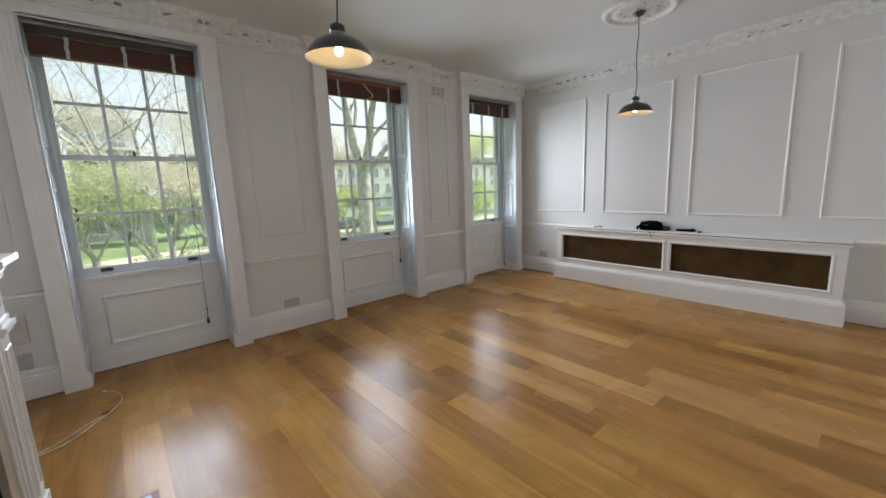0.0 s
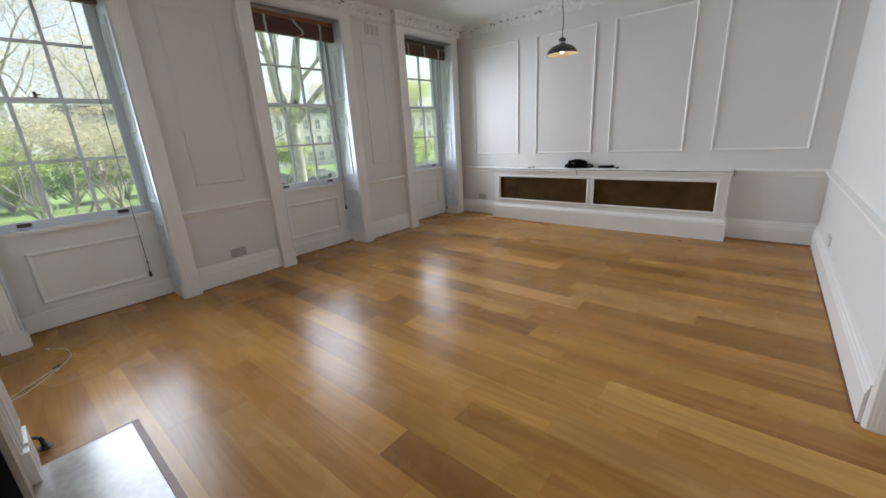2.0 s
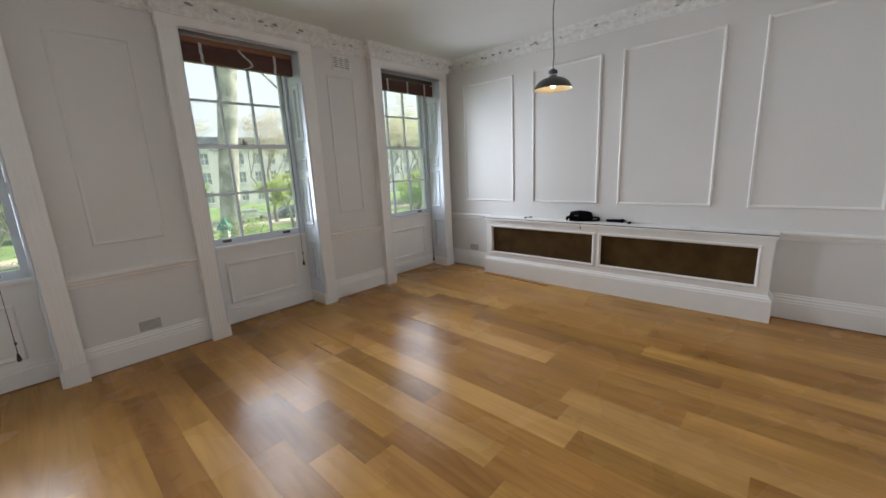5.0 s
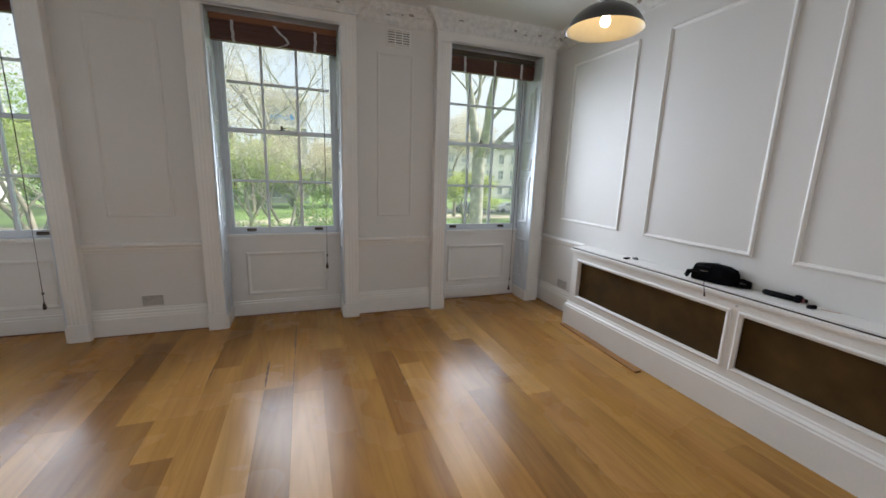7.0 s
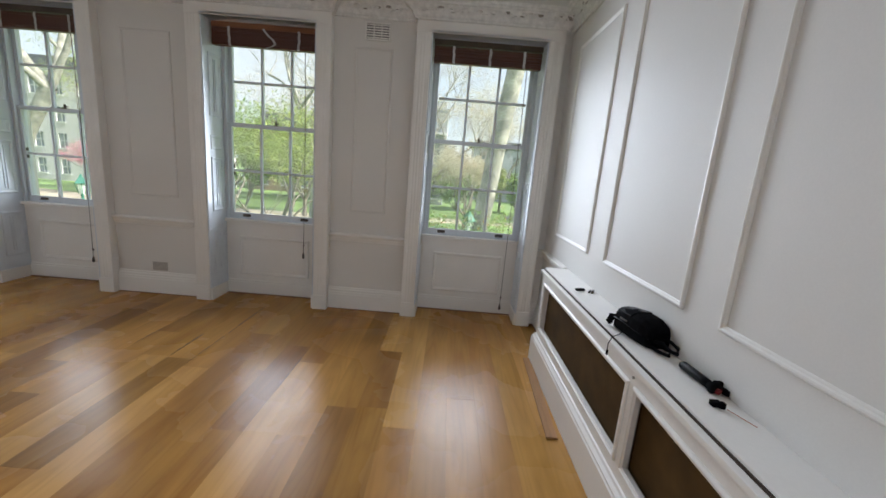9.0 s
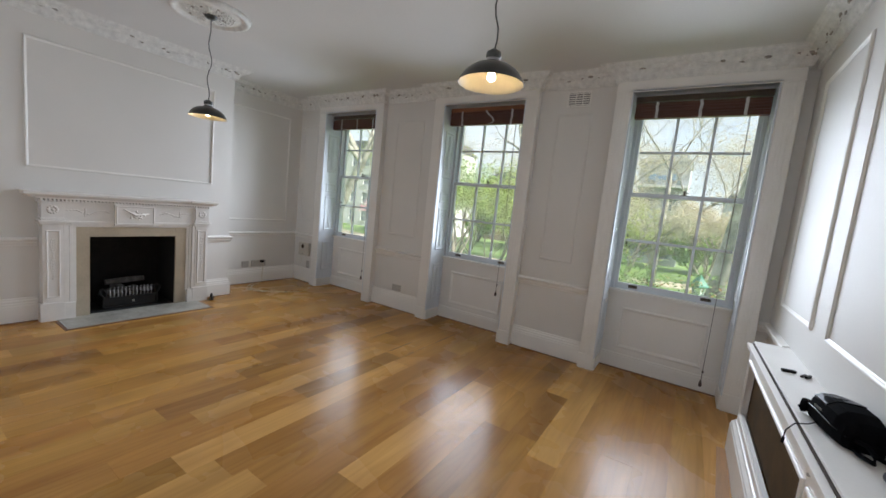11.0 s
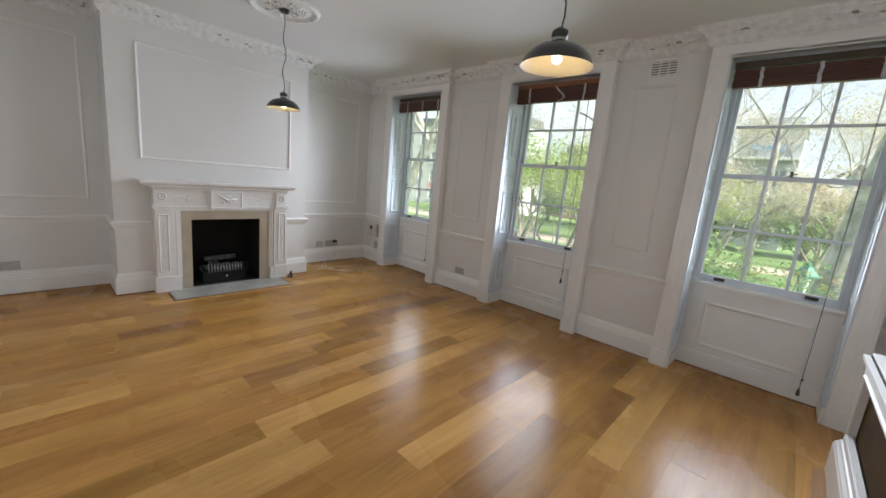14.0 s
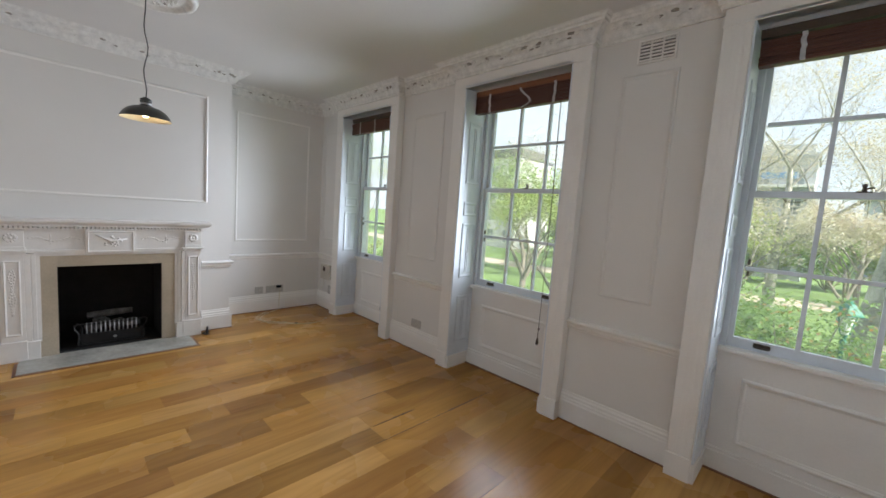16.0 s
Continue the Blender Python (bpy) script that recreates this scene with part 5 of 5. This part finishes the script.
EVERGREEN = "dense glossy evergreen shrub with some russet leaves"
shrub(3.0, 12.4, 1.6, 4.6, 1, (LEAF_DARK, LEAF_SPRING), 8000, 0.065, EVERGREEN)
shrub(4.3, 12.9, 1.5, 4.2, 2, (LEAF_DARK, LEAF_RED), 8000, 0.065, EVERGREEN)
shrub(6.4, 14.4, 1.7, 3.8, 3, (LEAF_GREEN, LEAF_RED), 6500, 0.065, EVERGREEN)
shrub(1.3, 13.6, 1.4, 3.6, 4, (LEAF_GREEN, LEAF_DARK), 6500, 0.065, EVERGREEN)
shrub(9.0, 15.0, 2.2, 3.0, 5, (LEAF_SPRING, LEAF_DARK), 4200, 0.08, EVERGREEN)
shrub(12.5, 16.5, 2.2, 2.6, 6, (LEAF_SPRING, LEAF_RED), 3600, 0.08, EVERGREEN)
shrub(-1.4, 14.6, 1.4, 2.8, 7, (LEAF_GREEN, LEAF_SPRING), 3600, 0.075, EVERGREEN)
shrub(-5.5, 15.5, 1.8, 1.9, 8, (LEAF_DARK, LEAF_GREEN), 4200, 0.08, EVERGREEN)

for k, x in enumerate((-24, -18.5, -13, -8, -3.5, 1, 5.5, 10, 14.5)):
    shrub(x, 54.5 + (k % 3), 3.2, 6.2 + (k % 2), 40 + k, (LEAF_SPRING if k % 2 else LEAF_GREEN, LEAF_BUFF), 3600, 0.22, "tall hedge shrub at the edge of the park")

for k, (x, y, hgt) in enumerate(((33, 34, 5.0), (40, 40, 5.5), (47.5, 46, 6.0), (55, 52, 6.0), (-19, 17, 2.4), (-27, 20, 2.6), (-36, 24, 2.8), (-46, 28, 3.0))):
    shrub(x, y, 3.4, hgt, 70 + k, (LEAF_SPRING if k % 2 else LEAF_GREEN, LEAF_BUFF), 4200, 0.17, "tall hedge shrub at the edge of the park")

# garden lanterns


def lantern(x, y):
    lan = thing("street_lamp", x, y, GZ, "green cast-iron garden lamp post with a glazed lantern", "street lamp", "garden lamp posts")
    part("post", lathe([(0.14, 0), (0.14, 0.3), (0.08, 0.4), (0.055, 0.9), (0.045, 2.9), (0.07, 2.95), (0.04, 3.05), (0.06, 3.15), (0, 3.15)], 12), VERDIGRIS, lan)
    for k in range(4):
        a = math.pi / 4 + k * math.pi / 2
        bm = bmesh.new()
        add_tube(bm, [(0.1 * math.cos(a), 0.1 * math.sin(a), 3.15), (0.2 * math.cos(a), 0.2 * math.sin(a), 3.6)], 0.016, 6)
        part("lantern_bar", bm, VERDIGRIS, lan)
    part("lantern_pane", lathe([(0.085, 3.16), (0.185, 3.6)], 4), FROST, lan, "pale lantern glass")
    part("lantern_roof", lathe([(0.26, 3.58), (0.25, 3.62), (0.1, 3.82), (0.07, 3.84), (0.06, 3.9), (0.02, 3.93), (0, 4.0)], 4), VERDIGRIS, lan)


lantern(5.02, 13.4)
lantern(-10.2, 15.3)



def house(x0, x1, y, depth, storeys, wall_mat, roof_mat, label, step=3.0, first_h=3.6, band=None):
    """A terrace facing the garden, with recessed sashes floor by floor."""
    h = thing("house", (x0 + x1) / 2, y, GZ, label, "house", "houses beyond the garden")
    w = (x1 - x0) / 2
    top = storeys * 3.4 + 0.9
    n = max(2, int((x1 - x0) / step))
    bm = bmesh.new()
    xs, zs = [-w], [0]
    holes = set()
    for i in range(n):
        cx = -w + (i + 0.5) * 2 * w / n
        xs += [cx - 0.6, cx + 0.6]
    xs.append(w)
    for j in range(storeys):
        zs += [j * 3.4 + 0.95, j * 3.4 + 2.85]
    zs.append(top)
    for i in range(len(xs) - 1):
        for j in range(len(zs) - 1):
            if i % 2 and j % 2:
                part("window", boxes((xs[i], xs[i + 1], 0.22, 0.3, zs[j], zs[j + 1])), DARKGLASS, h)
                holes.add((i, j))
                continue
            add_box(bm, xs[i], xs[i + 1], 0, 0.4, zs[j], zs[j + 1])
    add_box(bm, -w, w, 0.4, depth, 0, top)
    part("wall", bm, wall_mat, h)
    for i, j in sorted(holes):
        m = (xs[i] + xs[i + 1]) / 2
        zc = (zs[j] + zs[j + 1]) / 2
        part("window_bars", boxes((xs[i], xs[i + 1], 0.14, 0.22, zc - 0.05, zc + 0.05), (m - 0.04, m + 0.04, 0.15, 0.21, zs[j], zs[j + 1]), (xs[i] - 0.1, xs[i + 1] + 0.1, -0.12, 0.1, zs[j] - 0.14, zs[j])), PAPER, h)
    bm = boxes((-w - 0.2, w + 0.2, -0.25, depth, top, top + 0.35))
    add_box(bm, -w + 0.4, w - 0.4, 1.2, depth - 1, top + 0.35, top + 1.6)
    part("roof", bm, roof_mat, h)
    if band:
        part("blue_band", boxes((-w * 0.55, w * 0.45, -0.3, 0.2, top - 2.5, top - 1.75)), BLUE, h, "blue cladding band")
        part("balcony", boxes((-w, w, -1.2, 0.0, top - 3.6, top - 3.3)), PAPER, h)
    return h


house(22, 58, 78, 10, 3, STUCCO, SLATE, "cream stucco terrace with tall sash windows")
house(60, 100, 74, 10, 3, STUCCO, SLATE, "cream stucco terrace with tall sash windows")
house(-2.9, 3.3, 62, 10, 4, CONCRETE, CONCRETE, "pale modern block with a blue band under its roof", band=True)
house(-62, -30, 52, 10, 4, STUCCO, SLATE, "cream stucco terrace with tall sash windows")
house(-28, -8, 64, 10, 3, BRICKWORK, SLATE, "brown brick terrace with tall sash windows")
house(9, 20, 84, 9, 3, CONCRETE, SLATE, "pale grey terrace with tall sash windows")


def car(x, y, rz, paint, label):
    c = thing("car", x, y, GZ + 0.015, label, "car", "parked cars", rz=rz)
    side = [(-2.1, 0.35), (-2.15, 0.75), (-1.9, 0.92), (-1.3, 0.98), (-0.75, 1.42), (0.7, 1.45), (1.35, 1.0), (2.0, 0.85), (2.15, 0.6), (2.1, 0.32)]
    bm = bmesh.new()
    a = [bm.verts.new((x0, -0.85 + (0.13 if z > 1.2 else 0), z)) for x0, z in side]
    b = [bm.verts.new((x0, 0.85 - (0.13 if z > 1.2 else 0), z)) for x0, z in side]
    for k in range(len(side)):
        bm.faces.new((a[k], a[(k + 1) % len(side)], b[(k + 1) % len(side)], b[k]))
    bm.faces.new(a)
    bm.faces.new(b[::-1])
    bmesh.ops.bevel(bm, geom=list(bm.edges), offset=0.05, segments=2, affect="EDGES")
    part("body", bm, paint, c)
    for s in (-1, 1):
        part("side_window", boxes((-0.95, 0.85, s * 0.80, s * 0.83, 1.02, 1.36), bevel=0.02), DARKGLASS, c)
        for wx in (-1.35, 1.35):
            part("wheel", lathe([(0, -0.1), (0.3, -0.1), (0.32, -0.06), (0.32, 0.06), (0.3, 0.1), (0, 0.1)], 18), RUBBER, c).matrix_local = pose(wx, s * 0.78, 0.32, 90, 0, 0)
    return c


for x, y, p, l in ((24.0, 48.4, CARPAINT, "dark grey car parked along the road"), (30.2, 48.4, CARPALE, "silver car parked along the road"), (18.5, 48.4, CARPALE, "silver car parked along the road"), (36.0, 48.4, CARPAINT, "dark grey car parked along the road")):
    car(x, y, 0, p, l)

# ---- floor boards, laid towards the windows ----
SEAM, WIDE = 4.0, 0.18
END = 4.262
FIXED = {
    6: ((YSO, 1.3, "honey"), (1.3, 3.0, "light"), (3.0, END, "honey")),
    5: ((YSO, 0.7, "mid"), (0.7, 2.3, "honey"), (2.3, END, "light")),
    4: ((YSO, 1.5, "mid"), (1.5, 3.4, "honey"), (3.4, END, "honey")),
    3: ((YSO, 0.9, "honey"), (0.9, 2.8, "honey"), (2.8, END, "mid")),
    2: ((YSO, 1.1, "honey"), (1.1, 2.6, "honey"), (2.6, END, "mid")),
    1: ((YSO, 1.0, "mid"), (1.0, 2.75, "honey"), (2.75, END, "honey")),
    0: ((YSO, 0.74, "mid"), (0.74, 2.27, "honey"), (2.27, END, "light")),
    -1: ((YSO, 0.95, "honey"), (0.95, 2.44, "mid"), (2.44, 3.18, "dark"), (3.18, END, "light")),
    -2: ((YSO, 0.44, "mid"), (0.44, 2.42, "dark"), (2.42, END, "honey")),
    -3: ((YSO, 0.64, "honey"), (0.64, 2.14, "mid"), (2.14, END, "honey")),
    -4: ((YSO, 1.44, "mid"), (1.44, 2.9, "light"), (2.9, END, "mid")),
    -5: ((YSO, 0.55, "honey"), (0.55, 2.14, "mid"), (2.14, 3.14, "dark"), (3.14, END, "honey")),
    -6: ((YSO, 1.16, "light"), (1.16, 2.75, "mid"), (2.75, END, "honey")),
    -7: ((YSO, 0.24, "mid"), (0.24, 1.09, "light"), (1.09, 3.3, "mid"), (3.3, END, "light")),
    -8: ((YSO, 0.96, "mid"), (0.96, 2.72, "light"), (2.72, END, "honey")),
    -9: ((YSO, 0.75, "honey"), (0.75, 1.8, "mid"), (1.8, 2.82, "dark"), (2.82, END, "honey")),
    -10: ((YSO, 1.2, "mid"), (1.2, 2.83, "light"), (2.83, END, "mid")),
    -11: ((YSO, 1.08, "honey"), (1.08, 1.75, "dark"), (1.75, 3.2, "honey"), (3.2, END, "mid")),
    -12: ((YSO, 0.8, "mid"), (0.8, 1.67, "honey"), (1.67, 2.31, "dark"), (2.31, END, "honey")),
    -13: ((YSO, 0.5, "light"), (0.5, 1.9, "honey"), (1.9, 2.66, "dark"), (2.66, END, "honey")),
    -16: ((YSO, 1.0, "mid"), (1.0, 1.85, "honey"), (1.85, 3.4, "dark"), (3.4, END, "honey")),
    -17: ((YSO, 0.5, "mid"), (0.5, 1.55, "honey"), (1.55, 2.19, "light"), (2.19, 3.5, "mid"), (3.5, END, "honey")),
    -18: ((YSO, 0.55, "mid"), (0.55, 1.13, "dark"), (1.13, 2.6, "honey"), (2.6, END, "light")),
    -19: ((YSO, 0.9, "honey"), (0.9, 2.4, "mid"), (2.4, END, "honey")),
    -21: ((YSO, 1.4, "honey"), (1.4, 2.1, "honey"), (2.1, 2.95, "mid"), (2.95, END, "light")),
}
rnd = random.Random(21)


def board(x0, x1, y0, y1, tint):
    g = 0.0001
    bm = bmesh.new()
    w, l, e = (x1 - x0) / 2 - g, (y1 - y0) / 2 - g, 0.0003
    lo = [bm.verts.new(c) for c in ((-w, -l, -0.02), (w, -l, -0.02), (w, l, -0.02), (-w, l, -0.02))]
    mi = [bm.verts.new((v.co.x, v.co.y, -e * 0.7)) for v in lo]
    hi = [bm.verts.new((math.copysign(w - e, v.co.x), math.copysign(l - e, v.co.y), 0)) for v in lo]
    for a, b in ((lo, mi), (mi, hi)):
        for k in range(4):
            bm.faces.new((a[k], a[(k + 1) % 4], b[(k + 1) % 4], b[k]))
    bm.faces.new(hi)
    ob = part("plank", bm, BOARDS[tint], floor)
    ob.location = ((x0 + x1) / 2, (y0 + y1) / 2, rnd.uniform(-0.0002, 0.0001))
    ob.rotation_euler = (rnd.uniform(-0.0003, 0.0003), rnd.uniform(-0.004, 0.004), 0)


k = -30
while SEAM + k * WIDE < XE:
    x0, x1 = max(XW, SEAM + k * WIDE), min(XE, SEAM + (k + 1) * WIDE)
    if x1 > XW + 0.02:
        cuts = FIXED.get(k)
        start = YSO - 0.19 if -16 <= k <= -11 else YSO
        if cuts:
            for y0, y1, tint in cuts:
                board(x0, x1, start if y0 == YSO else y0, y1, tint)
        else:
            y = start - rnd.uniform(0, 1.2)
            while y < 4.262:
                ln = rnd.choice((0.9, 1.2, 1.5, 1.8, 2.1)) * rnd.uniform(0.9, 1.1)
                a, b = max(y, start), min(y + ln, 4.262)
                if 4.262 - b < 0.25:
                    b = 4.262
                    y = 9
                if b - a > 0.02:
                    board(x0, x1, a, b, rnd.choices(("light", "honey", "mid", "dark"), (3, 4, 4, 1.6))[0])
                y += ln
    k += 1
